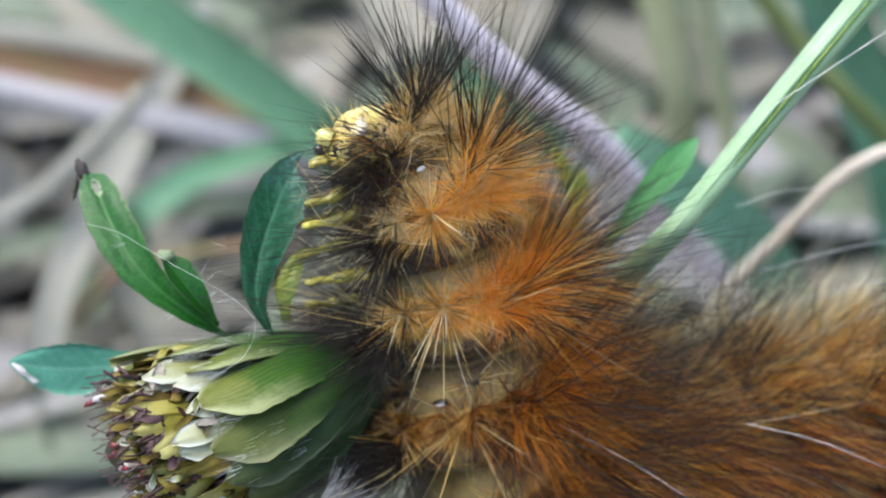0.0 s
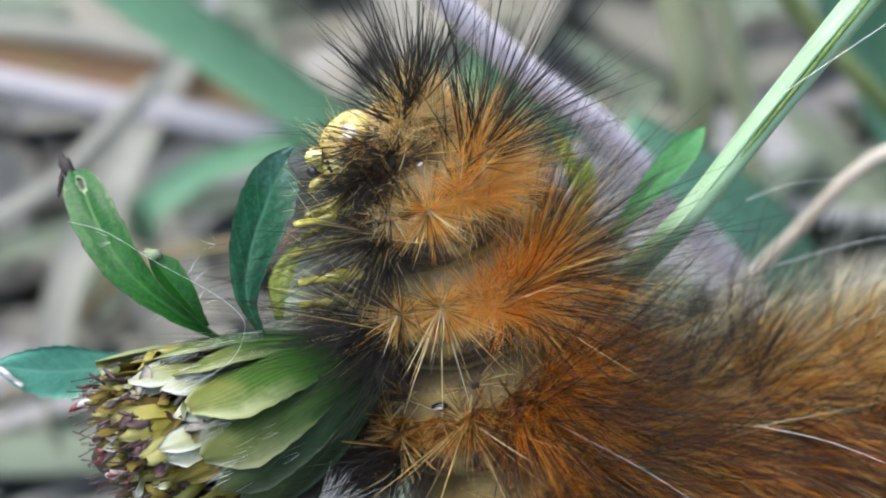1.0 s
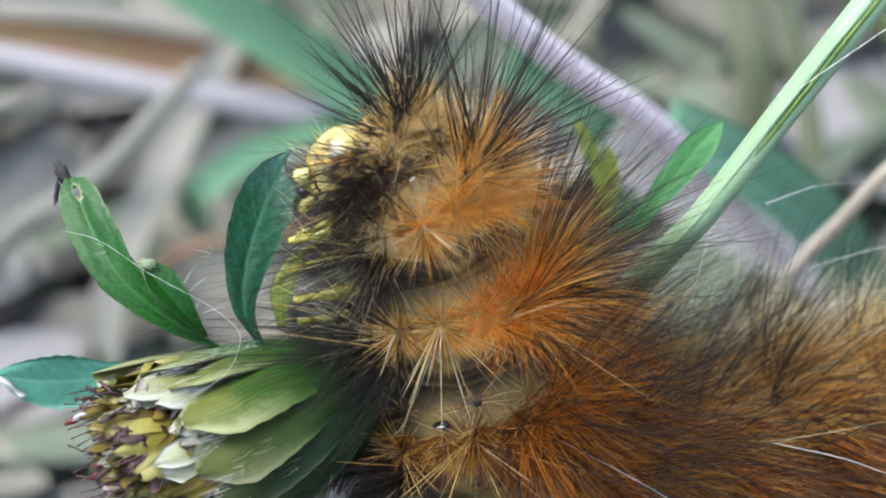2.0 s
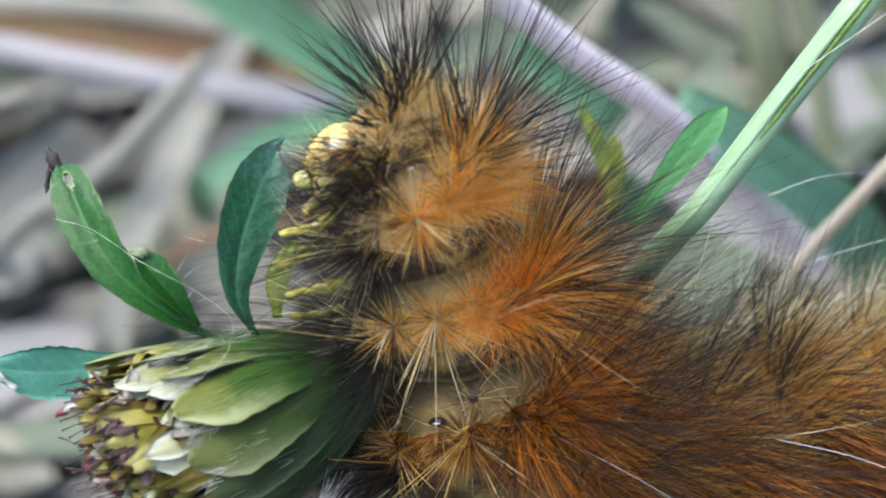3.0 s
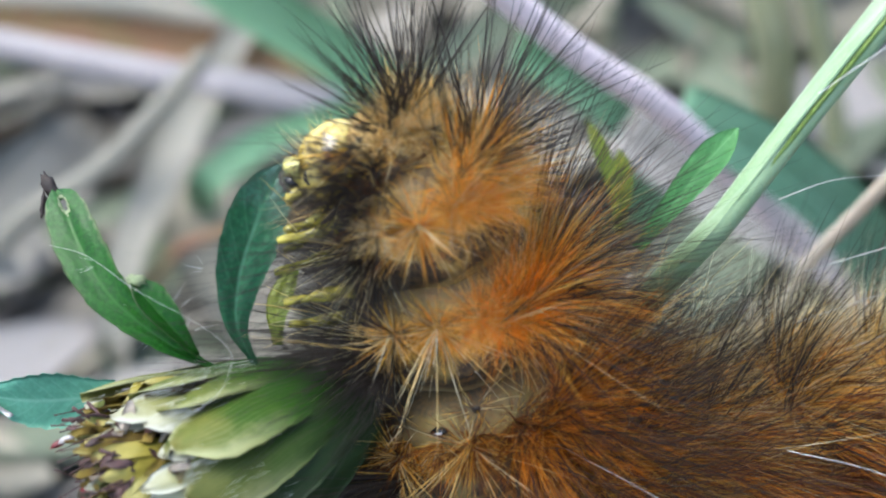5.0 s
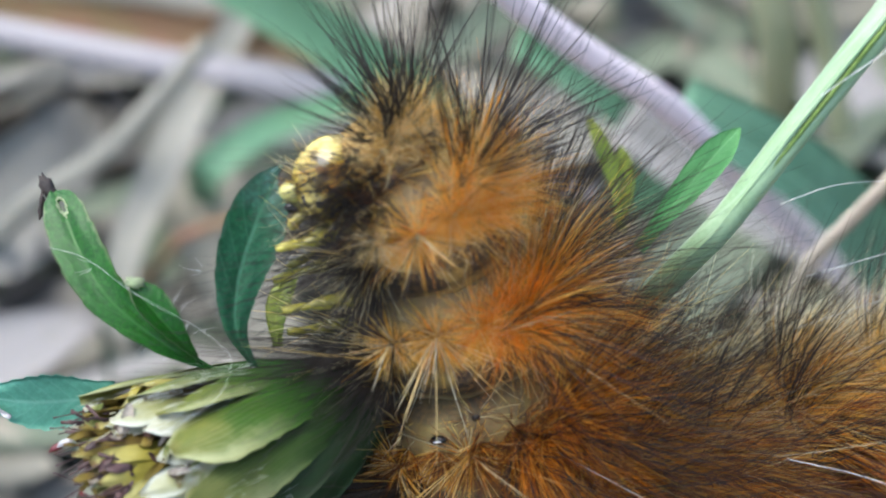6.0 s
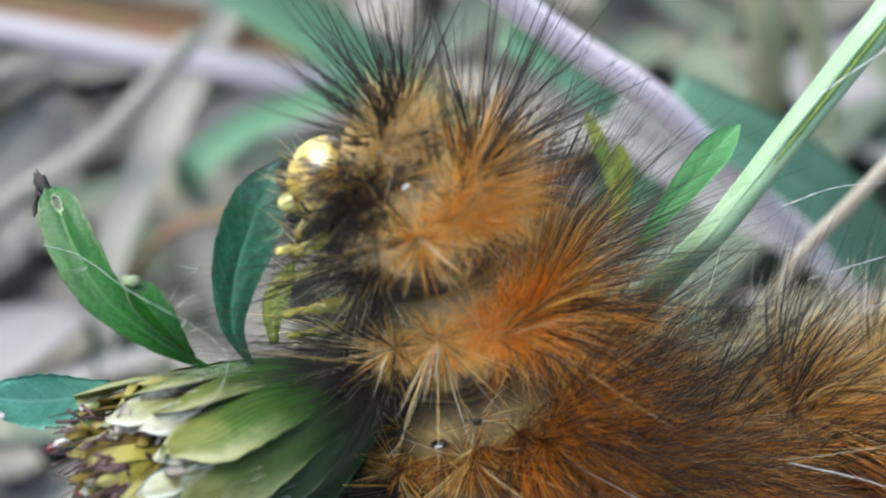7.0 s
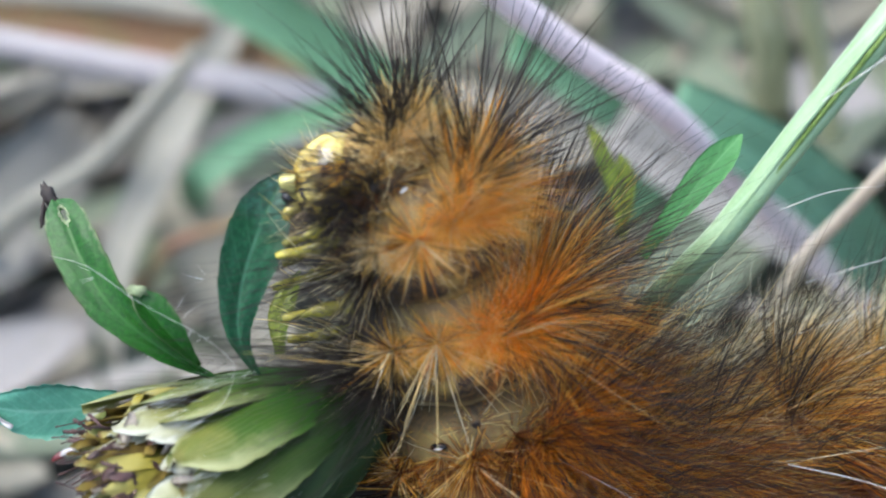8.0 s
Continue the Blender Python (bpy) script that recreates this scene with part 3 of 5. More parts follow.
    blade("grass", [(10.6, 6.6, -40.4), (12.6, 5.7, -41.2), (15.3, 4.3, -43), (18.7, 2.2, -46), (21.7, -0.2, -50)], 2.1, GRASS_DEEP,
          "blue-green grass blade arching low over the litter", group="grass blades", root_end=(36, -16, -85))
    blade("dead_grass", [(8, 6.5, -62), (14, 2.4, -64), (21, -1.6, -67), (29, -6, -72)], 2.7, ASH,
          "broad ash-grey dead blade behind the caterpillar", "dead grass", root_end=(42, -14, -87), group="dead blades")
    blade("dry_twig", [(-12, 0.6, -69), (-16.7, 0.2, -70), (-22.3, -0.6, -71), (-27, -2, -73)], 0.5, BROWN,
          "thin brown dry twig in the litter", "twig", round_stalk=True, root_end=(-38, -10, -91))


# ---- the flowering plant ----
def build_plant():
    root = (-2, -50, -53)
    plant = thing("wildflower", root, "green wildflower with a spent yellow-brown flower head and leafy bracts", "plant")
    stem = Shape()
    tube(stem, [root, (0, -38, -47), (0.5, -22, -33), (1.6, -13, -24), (4.2, -6.6, -14.5), (6.8, -2.5, -8.0), (8.5, -0.2, -3.9), (9.8, 1.4, -1.8), (12.7, 5.1, -1.2), (16.4, 9.6, -0.9), (21.5, 15.5, -0.2), (27, 21, 1.5)],
         lambda s: 0.8 - 0.28 * math.sin(math.pi * min(1, max(0, (s - 0.3) / 0.65))), 12, 60, 0.05, 3)
    stem_ob = part("stem", stem, STEM, plant, "pale green ridged stem")
    for side in (-1, 1):
        ridge = tube(Shape(), [(8.6 + 0.25 * side, 0.0 + 0.2 * side, -3.2), (9.8 + 0.25 * side, 1.4 + 0.2 * side, -1.45), (12.7 + 0.3 * side, 5.1 + 0.2 * side, -0.62), (16.4 + 0.3 * side, 9.6 + 0.2 * side, -0.32), (21.5 + 0.3 * side, 15.5, 0.4)],
                     lambda s: 0.1, 6, 30)
        part("ridge", ridge, STEM if side < 0 else STEM_EDGE, stem_ob, "" if side < 0 else "olive-green edge of the stem")
    branch = Shape()
    tube(branch, [(3.2, -11, -17.5), (6, -14.5, -14.5), (9, -14.6, -13.2), (14, -13.6, -13.9), (20, -12.9, -14.9), (27, -12.2, -15.7), (34, -11, -16)], lambda s: 0.7, 10, 30, 0.05, 5)
    part("branch", branch, STEM, plant)
    ped = Shape()
    tube(ped, [(-4.6, -5.5, -1.4), (-3.4, -6.4, -4.5), (-1.6, -9.4, -10), (2.4, -14.5, -21.5)], lambda s: 0.62 + 0.12 * (1 - s), 10, 24, 0.05, 7)
    part("flower_stalk", ped, STEM, plant)
    build_leaves(plant)
    build_flower(plant)
    return plant


def build_leaves(plant):
    def leaf(points, width, peak, material, label, facing=(0, 0, 1), root=0.2, fold=0.2, cup=0.0, wave=0.1, teeth=0.06, seed=0, holes=(), n=36, m=12, border=None):
        s, rim = Shape(), Shape()
        sheet(s, points, leaf_width(width, peak, root, lower=1.5), facing, fold, cup, 0.16, n, m, wave, teeth, seed, holes, rim, 1.12 if border else 1.55)
        ob = part("leaf", s, material, plant, label)
        if rim.f:
            part("scar", rim, border or SCAR, ob, "dark chewed edge" if border else "pale dried border of a hole")
        return ob

    a = leaf([(-8.3, -3.5, -0.6), (-9.8, -2.5, 0.1), (-11.6, -0.9, 0.4), (-12.8, 0.9, 0), (-13.6, 2.4, -0.7), (-14.0, 3.0, -1.0)], 0.88, 0.6, LEAF,
             "dark green narrow leaf with two holes and a withered tip", (0.15, 0.1, 1), 0.12, 0.28, 0, 0.12, 0.08, 2, [(0.80, 0.05, 0.045, 0.16)], 70, 26)
    tip = Shape()
    blob(tip, (-14.15, 3.05, -0.95), (0.5, 0.24, 0.14), ((-0.5, 0.85, 0), (0.85, 0.5, 0), (0, 0, 1)), 8, 10, 0.9, 3)
    blob(tip, (-14.42, 2.4, -0.9), (0.42, 0.12, 0.12), ((0.1, 1, 0), (1, 0.1, 0), (0, 0, 1)), 8, 8, 0.9, 5)
    part("withered_tip", tip, WITHERED, a, "crumpled black withered tip")
    lobe = leaf([(-8.75, -3.0, 0.0), (-9.5, -1.9, 0.7), (-10.3, -0.9, 0.9), (-10.75, -0.2, 0.9)], 0.62, 0.62, LEAF, "dark green curled leaf lobe", (0.75, 0.2, 0.8), 0.2, 0.5, 0.2, 0.05, 0.05, 4)
    bite = blob(Shape(), (-10.55, -0.25, 1.1), (0.34, 0.2, 0.07), ((1, -0.15, 0), (0.15, 1, 0), (0, 0, 1)), 8, 12, 0.7, 4)
    part("scar", bite, SCAR, lobe, "pale chewed end of the lobe")
    leaf([(-6.65, -3.3, 0.2), (-7.15, -1.9, 0.7), (-7.0, -0.3, 0.9), (-6.55, 1.2, 0.8), (-6.0, 2.6, 0.4), (-5.4, 3.75, 0.0)], 1.06, 0.66, LEAF_TEAL_SHEEN,
         "dark green leaf with one edge eaten away by the caterpillar", (0.25, -0.1, 1), 0.12, 0.24, 0.05, 0.1, 0.05, 6, [(0.98, 0.9, 0.12, 0.9), (0.84, 1.05, 0.05, 0.22), (0.74, 1.05, 0.05, 0.14), (0.6, 1.05, 0.04, 0.12)], 90, 40, WITHERED)
    oval = leaf([(-12.4, -4.6, -2.6), (-14.0, -4.75, -2.3), (-15.6, -4.75, -2.0), (-17.3, -4.5, -1.9)], 1.08, 0.5, LEAF_BLUE,
         "blue-green oval leaf with a pale dry tip", (0, -0.2, 1), 0.5, 0.12, 0, 0.08, 0.1, 8)
    dry = sheet(Shape(), [(-16.1, -5.3, -1.74), (-16.6, -4.97, -1.74), (-17.15, -4.52, -1.78)], leaf_width(0.13, 0.6, 0.3), (0, -0.2, 1), 0.1, 0, 0.12, 12, 4, 0.1, 0.3, 3)
    part("dry_tip", dry, FLORET_WHITE, oval, "pale dried leaf tip")
    leaf([(-6.3, -2.9, -2.4), (-6.35, -1.8, -2.6), (-6.1, -0.9, -2.8), (-5.6, 0.1, -3.2)], 0.45, 0.5, LEAF_LIME,
         "small lime-yellow leaf behind the dark leaves", (0, 0, 1), 0.4, 0.2, 0, 0.05, 0.05, 9)
    leaf([(6.9, 0.2, -6.1), (8.25, 1.9, -5.9), (9.6, 3.5, -5.7), (10.72, 4.68, -5.5)], 0.63, 0.66, LEAF_BRIGHT,
         "bright green narrow leaf beside the stem", (0, 0, 1), 0.4, 0.2, 0, 0.05, 0.05, 11)
    leaf([(6.4, 0.6, -16.0), (6.2, 2.6, -16.2), (5.7, 4.2, -16.2), (5.1, 5.5, -16.2)], 0.36, 0.6, LEAF_LIME,
         "small yellow-green leaf behind the caterpillar", (0, 0, 1), 0.4, 0.2, 0, 0.05, 0.05, 12)
    leaf([(6.5, 0.4, -16.5), (6.7, 1.9, -16.6), (6.7, 3.2, -16.6), (6.5, 4.2, -16.6)], 0.4, 0.6, LEAF_LIME,
         "small yellow-green leaf behind the caterpillar", (0, 0, 1), 0.4, 0.2, 0, 0.05, 0.05, 13)
    # cilia on the margins, and a strand of silk
    rng = np.random.default_rng(11)
    cil = Shape()
    for p, d in (((-11.0, -1.6, 0.1), (-0.8, 0.2, 0.2)), ((-10.4, -2.3, 0.1), (-0.8, 0.1, 0.2)), ((-9.6, -2.6, 0.0), (-0.7, -0.3, 0.2)),
                 ((-9.0, -1.0, 1.0), (0.6, 0.6, 0.2)), ((-8.7, -1.9, 0.8), (0.6, 0.5, 0.2)), ((-8.4, 0.2, 0.6), (-0.9, 0.4, 0.2)), ((-12.4, 0.2, 0.2), (-0.8, -0.2, 0.2))):
        hairs(cil, rng, p, d, 4, (0.4, 0.95), 40, [(1, 0, 0.02)], 0.007, root_size=0.25)
    part("cilia", cil, SILK, plant, "fine white hairs on the leaf margins")
    silk = Shape()
    tube(silk, [(-13.9, 1.0, 0.1), (-12.4, 0.6, 0.6), (-10.2, -0.5, 2.4), (-8.2, -1.6, 2.5), (-7.2, -2.4, 2.4), (-7.0, -3.0, 2.4), (-7.4, -4.0, 2.8), (-8.6, -4.8, 3.0)],
         lambda s: 0.0065, 5, 60)
    part("silk_strand", silk, SILK, plant, "thin white silk strand from leaf to flower head")
    web = Shape()
    tube(web, [(12.9, 5.6, -0.2), (15.0, 7.0, 0), (18, 9, 0.2), (22, 11.8, 0.4), (24.5, 17.6, 1.0)], lambda s: 0.02, 5, 40)
    part("silk_strand", web, SILK, plant, "thin white silk strand on the stem")


def build_flower(plant):
    o = Vector((-4.5, -5.5, -1.5))
    ax = Vector((-0.92, -0.30, 0.25)).normalized()
    e1 = (Vector((0, 1, 0)) - ax * ax.y).normalized()
    e2 = ax.cross(e1)
    if e2.z < 0:
        e2 = -e2
    rng, nrng, down = random.Random(21), np.random.default_rng(31), Shape()

    def on(s, phi, r):
        """A point of the flower head: s along the axis in mm, phi from the upper side towards the viewer."""
        return o + ax * s + (e1 * math.cos(radians(phi)) + e2 * math.sin(radians(phi))) * r

    head = part("flower_head", blob(Shape(), on(4.3, 0, 0), (4.6, 2.6, 2.6), (ax, e1, e2), 14, 18, 0.15, 2), CORE, plant, "yellow-green spent flower head", origin=o)

    def bract(name, s0, s1, r0, r1, r2, phi, w, peak, material, seed, cup=0.35, label="", n=16, m=8, twist=0.0):
        pts = [on(s0, phi, r0), on(s0 + (s1 - s0) * 0.35, phi + twist * 0.3, r1), on(s0 + (s1 - s0) * 0.7, phi + twist * 0.7, (r1 * 0.35 + r2 * 0.65) + 0.12), on(s1, phi + twist, r2)]
        facing = on(0, phi, 1) - on(0, phi, 0)
        sh = sheet(Shape(), pts, leaf_width(w, peak, 0.5, 0.15), facing, -0.05, -cup, 0.07, n, m, 0.16, 0.07, seed)
        return part(name, sh, material, head, label)

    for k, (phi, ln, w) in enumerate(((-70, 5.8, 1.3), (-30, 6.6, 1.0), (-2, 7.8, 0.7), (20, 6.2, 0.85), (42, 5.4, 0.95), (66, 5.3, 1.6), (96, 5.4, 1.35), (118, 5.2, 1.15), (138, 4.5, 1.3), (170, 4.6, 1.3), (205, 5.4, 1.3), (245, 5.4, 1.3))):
        bract("bract", -1.8, ln, 1.2, 2.75, 3.45 + 0.12 * (k % 3), phi - 26, w, 0.70, BRACT if phi < 80 else BRACT_SHADED if phi > 110 else BRACT_OLIVE, k, twist=26, cup=0.26, label="broad green bract fading to yellow at its tip" if phi < 110 else "green bract with shade in its colour", n=22, m=12)
        # silky pale down along its outer half
        ang = radians(phi)
        nrm = e1 * math.cos(ang) + e2 * math.sin(ang)
        for q in range(20 if phi < 30 else 90 if phi < 90 else 60 if phi < 110 else 10):
            x, y = rng.uniform(0.5, 0.97), rng.choice((-1, 1)) * rng.uniform(0.45, 1.0)
            r = float(np.interp(x, (0, 0.35, 0.7, 1), (1.2, 2.75, 3.34, 3.5)))
            r = math.sqrt(r * r + (y * w) ** 2) + 0.16
            p = on(-1.8 + (ln + 1.8) * x, phi - 26 * (1 - x) + math.degrees(y * w / r), r - 0.28 * y * y * w)
            hairs(down, nrng, p, ax + nrm * 0.12, 2, (0.4, 1.1), 12, [(1, 0, 0.05)], 0.0045, root_size=0.12, curl=0.06)
    part("down", down, SILK, head, "silky white down on the bracts")
    for k in range(22):
        phi = 26 + k * 16.4 + rng.uniform(-5, 5)
        bract("inner_bract", 2.2, 6.5 + rng.uniform(-0.9, 0.8), 2.0, 2.8, 3.2 + rng.uniform(-0.1, 0.3), phi, rng.uniform(0.38, 0.56) * (1.3 if phi < 92 else 1.0), 0.7, CREAM if phi < 92 else (YELLOW, OCHRE)[k % 2], 20 + k, cup=0.16, twist=rng.uniform(0, 10), label="cream papery inner bract" if phi < 92 else "")
    for k in range(22):
        phi = k * 137.5 + rng.uniform(-6, 6)
        bract("scale", 4.2, 7.5 + rng.uniform(-0.7, 0.6), 2.1, 2.6, 2.9 + rng.uniform(-0.2, 0.4), phi, 0.4, 0.6, CREAM if k % 4 == 0 else OCHRE if k % 4 == 1 else YELLOW, 40 + k, n=10, m=5, cup=0.15, twist=rng.uniform(-8, 8))
    for k in range(80):
        phi = k * 137.5 + rng.uniform(-8, 8)
        r = rng.uniform(1.0, 2.8)
        bract("scale", 4.8, 7.9 + rng.uniform(-1.0, 0.8), r * 0.75, r, r + rng.uniform(0.1, 0.6), phi, 0.33, 0.55, OCHRE if k % 3 else YELLOW, 70 + k, n=8, m=4, twist=rng.uniform(-10, 10))
    for k in range(120):
        phi, r = k * 137.5, 0.4 + 2.9 * math.sqrt((k + 0.5) / 120)
        a, b = on(6.2, phi, r * 0.85), on(7.9 + rng.uniform(-0.9, 0.9), phi + rng.uniform(-16, 16), r + rng.uniform(-0.2, 0.6))
        mid = (a + b) / 2 + Vector((rng.gauss(0, 0.22), rng.gauss(0, 0.22), rng.gauss(0, 0.22)))
        sh = tube(Shape(), [a, mid, b], lambda s: 0.07 * (1 - 0.6 * s) + 0.04 * math.sin(7 * s + 1), 6, 9, 0.8, k)
        ob = part("dry_floret", sh, SPIKE if k % 3 else OCHRE, head)
        if k % 8 == 0:
            d = (b - mid).normalized()
            part("floret_tip", blob(Shape(), b, (0.24, 0.11, 0.11), (d, d.orthogonal(), d.cross(d.orthogonal())), 6, 8, 0.8, k), FLORET_PALE if k % 2 else FLORET_RED, ob)
    # thin purple-brown florets that stand out from the tip
    for k in range(70):
        phi, r = k * 137.5, 0.5 + 2.7 * math.sqrt((k + 0.5) / 70)
        a, b = on(7.0, phi, r), on(8.6 + rng.uniform(-0.5, 0.9), phi + rng.uniform(-10, 10), r * 1.12 + rng.uniform(-0.2, 0.4))
        mid = (a + b) / 2 + Vector((rng.gauss(0, 0.18), rng.gauss(0, 0.18), rng.gauss(0, 0.18)))
        part("dry_floret", tube(Shape(), [a, mid, b], lambda s: 0.042 + 0.022 * math.sin(6 * s), 5, 9, 0.9, k), SPIKE, head)
    # curled papery chaff between the scales
    for k in range(170):
        phi, r, along = rng.uniform(0, 180), rng.uniform(1.5, 3.5), rng.uniform(5.2, 8.3)
        p = on(along, phi, r)
        d = (ax + Vector((rng.gauss(0, 0.5), rng.gauss(0, 0.5), rng.gauss(0, 0.5)))).normalized() * rng.uniform(0.3, 0.7)
        n = on(0, phi, 1) - o + Vector((rng.gauss(0, 0.5), rng.gauss(0, 0.5), rng.gauss(0, 0.5)))
        sh = sheet(Shape(), [p - d, p + n * rng.uniform(-0.1, 0.25), p + d], leaf_width(rng.uniform(0.1, 0.26), 0.55, 0.4, 0.1), n, rng.uniform(-0.5, 0.5), 0, 0.06, 7, 4, 0.08, 0.2, k)
        part("chaff", sh, (OCHRE, SPIKE, CREAM, OCHRE, FLORET_PALE, SPIKE, YELLOW)[k % 7], head)
    for p, d, m in (((-13.2, -5.75, 2.0), (-0.9, -0.4, 0.2), FLORET_RED), ((-12.9, -5.6, 2.05), (-0.9, -0.3, 0.1), FLORET_WHITE),
                    ((-11.9, -8.3, 2.0), (-0.9, 0.4, 0.2), FLORET_WHITE), ((-11.5, -7.4, 2.2), (-0.8, -0.3, 0.4), FLORET_PALE)):
        dv = Vector(d).normalized()
        part("floret_tip", blob(Shape(), p, (0.27, 0.12, 0.12), (dv, dv.orthogonal(), dv.cross(dv.orthogonal())), 7, 9, 0.5, p[1]), m, head)
    # pale fluff of the bract that faces the caterpillar
    fl = Shape()
    hairs(fl, np.random.default_rng(6), (-4.3, -9.9, 0.4), (0.85, 0.6, 0.25), 70, (0.9, 2.2), 38, [(1, 0, 0.1)], 0.03, root_size=0.5)
    part("withered_ray", fl, FLORET_WHITE, head, "white withered bristly floret")


# ---- the caterpillar ----
# name of the part of the body, centre, radius, length along, dorsal direction
SEGMENTS = [
    ((-1.9, 3.9, -0.7), 2.3, 2.4, (0.66, 0.75, 0.0)),
    ((-0.5, 1.95, -0.95), 2.95, 3.0, (0.93, 0.36, 0.05)),
    ((0.35, -1.4, -2.8), 3.55, 3.4, (0.99, 0.12, 0.05)),
    ((1.1, -5.7, -4.65), 3.95, 3.6, (0.95, 0.22, 0.2)),
    ((2.6, -9.2, -6.3), 4.2, 3.8, (0.75, 0.5, 0.42)),
    ((5.4, -10.4, -7.4), 4.3, 3.9, (0.35, 0.72, 0.6)),
    ((9.1, -9.7, -8.5), 4.3, 3.9, (0.05, 0.75, 0.66)),
    ((13.1, -8.9, -9.4), 4.3, 3.9, (0.0, 0.75, 0.66)),
    ((17.2, -8.4, -10.2), 4.25, 3.9, (0.0, 0.75, 0.66)),
    ((21.2, -8.1, -10.9), 4.1, 3.8, (0.0, 0.75, 0.66)),
    ((25.0, -7.9, -11.3), 3.8, 3.6, (0.0, 0.75, 0.66)),
    ((28.4, -7.8, -11.6), 3.2, 3.2, (0.0, 0.75, 0.66)),
    ((31.0, -7.8, -11.8), 2.3, 2.6, (0.1, 0.75, 0.66)),
]
GOLD, ORANGE, TIPPED, DARK, RUST, DEEP = (0.02, 0.18), (0.18, 0.36), (0.56, 0.63), (0.88, 1.0), (0.685, 0.73), (0.465, 0.49)


def segment_frame(i):
    c, r, ln, dorsal = SEGMENTS[i]
    c = Vector(c)
    ahead = Vector(SEGMENTS[max(0, i - 1)][0]) if i else c + Vector((-0.9, 1.2, 0.2))
    back = Vector(SEGMENTS[min(len(SEGMENTS) - 1, i + 1)][0]) if i < len(SEGMENTS) - 1 else c + (c - ahead)
    ax = (back - ahead).normalized()
    d = Vector(dorsal)
    d = (d - ax * d.dot(ax)).normalized()
    lat = ax.cross(d)
    if lat.z < 0:
        lat = -lat
    return c, r, ln, ax, d, lat


def body_segment(cat, i):
    """A barrel with soft folds at both ends and a swelling round its middle."""
    c, r, ln, ax, d, lat = segment_frame(i)
    s = Shape()
    rows, cols = 18, 30
    front, rear = ln * 0.72, ln * {1: 0.95, 2: 0.84}.get(i, 0.72)
    rings = []
    for a in range(rows + 1):
        x = 2 * a / rows - 1
        prof = (1 - abs(x) ** 5.5) ** 0.5 if abs(x) < 1 else 0.0
        prof = max(prof, 0.02) * (1 - 0.05 * math.cos(x * 9))
        ring = []
        for k in range(cols):
            ph = 2 * math.pi * k / cols
            q = Vector((math.cos(ph), math.sin(ph), x))
            rr = r * prof * (1 + 0.05 * noise.noise(q * 2.4 + Vector((i * 3, 0, 0))) + 0.025 * math.cos(ph * 8))
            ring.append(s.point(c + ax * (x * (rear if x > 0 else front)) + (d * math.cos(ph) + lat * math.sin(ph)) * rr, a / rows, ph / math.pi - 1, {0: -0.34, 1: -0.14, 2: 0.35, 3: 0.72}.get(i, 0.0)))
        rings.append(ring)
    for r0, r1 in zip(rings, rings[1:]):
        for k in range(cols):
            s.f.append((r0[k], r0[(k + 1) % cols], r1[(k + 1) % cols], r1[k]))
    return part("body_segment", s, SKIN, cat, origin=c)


def tuft(seg, i, theta, shift, count, length, spread, tones, rng, radius=0.03, sweep=(0, 0, 0), bias=None, wart=0.34, label="", curl=0.06, short=1.0, tilt=0.0, clump=0.0, lift=0.0):
    """A wart with its hairs: theta in degrees from the back towards the viewer's side, shift along the body in mm."""
    c, r, ln, ax, d, lat = segment_frame(i)
    out = (d * math.cos(radians(theta)) + lat * math.sin(radians(theta))).normalized()
    p = c + out * (r * 0.97 + lift) + ax * shift
    nrm = (out + ax * ((shift / ln) * 0.7 + tilt)).normalized()
    s = Shape()
    w = min(wart, 0.16)
    blob(s, p, (w * 0.6, w, w), (nrm, ax, nrm.cross(ax)), 7, 10, 0.25, theta, tones[0][1] if tones[0][0] > 0.5 * max(x[0] for x in tones) else max(tones)[1])
    hairs(s, rng, p + nrm * wart * 0.3, nrm, count, length, spread, tones, radius, sweep, wart * 0.8, curl, bias, short, clump)
    return part("hair_tuft", s, HAIR, seg, label)


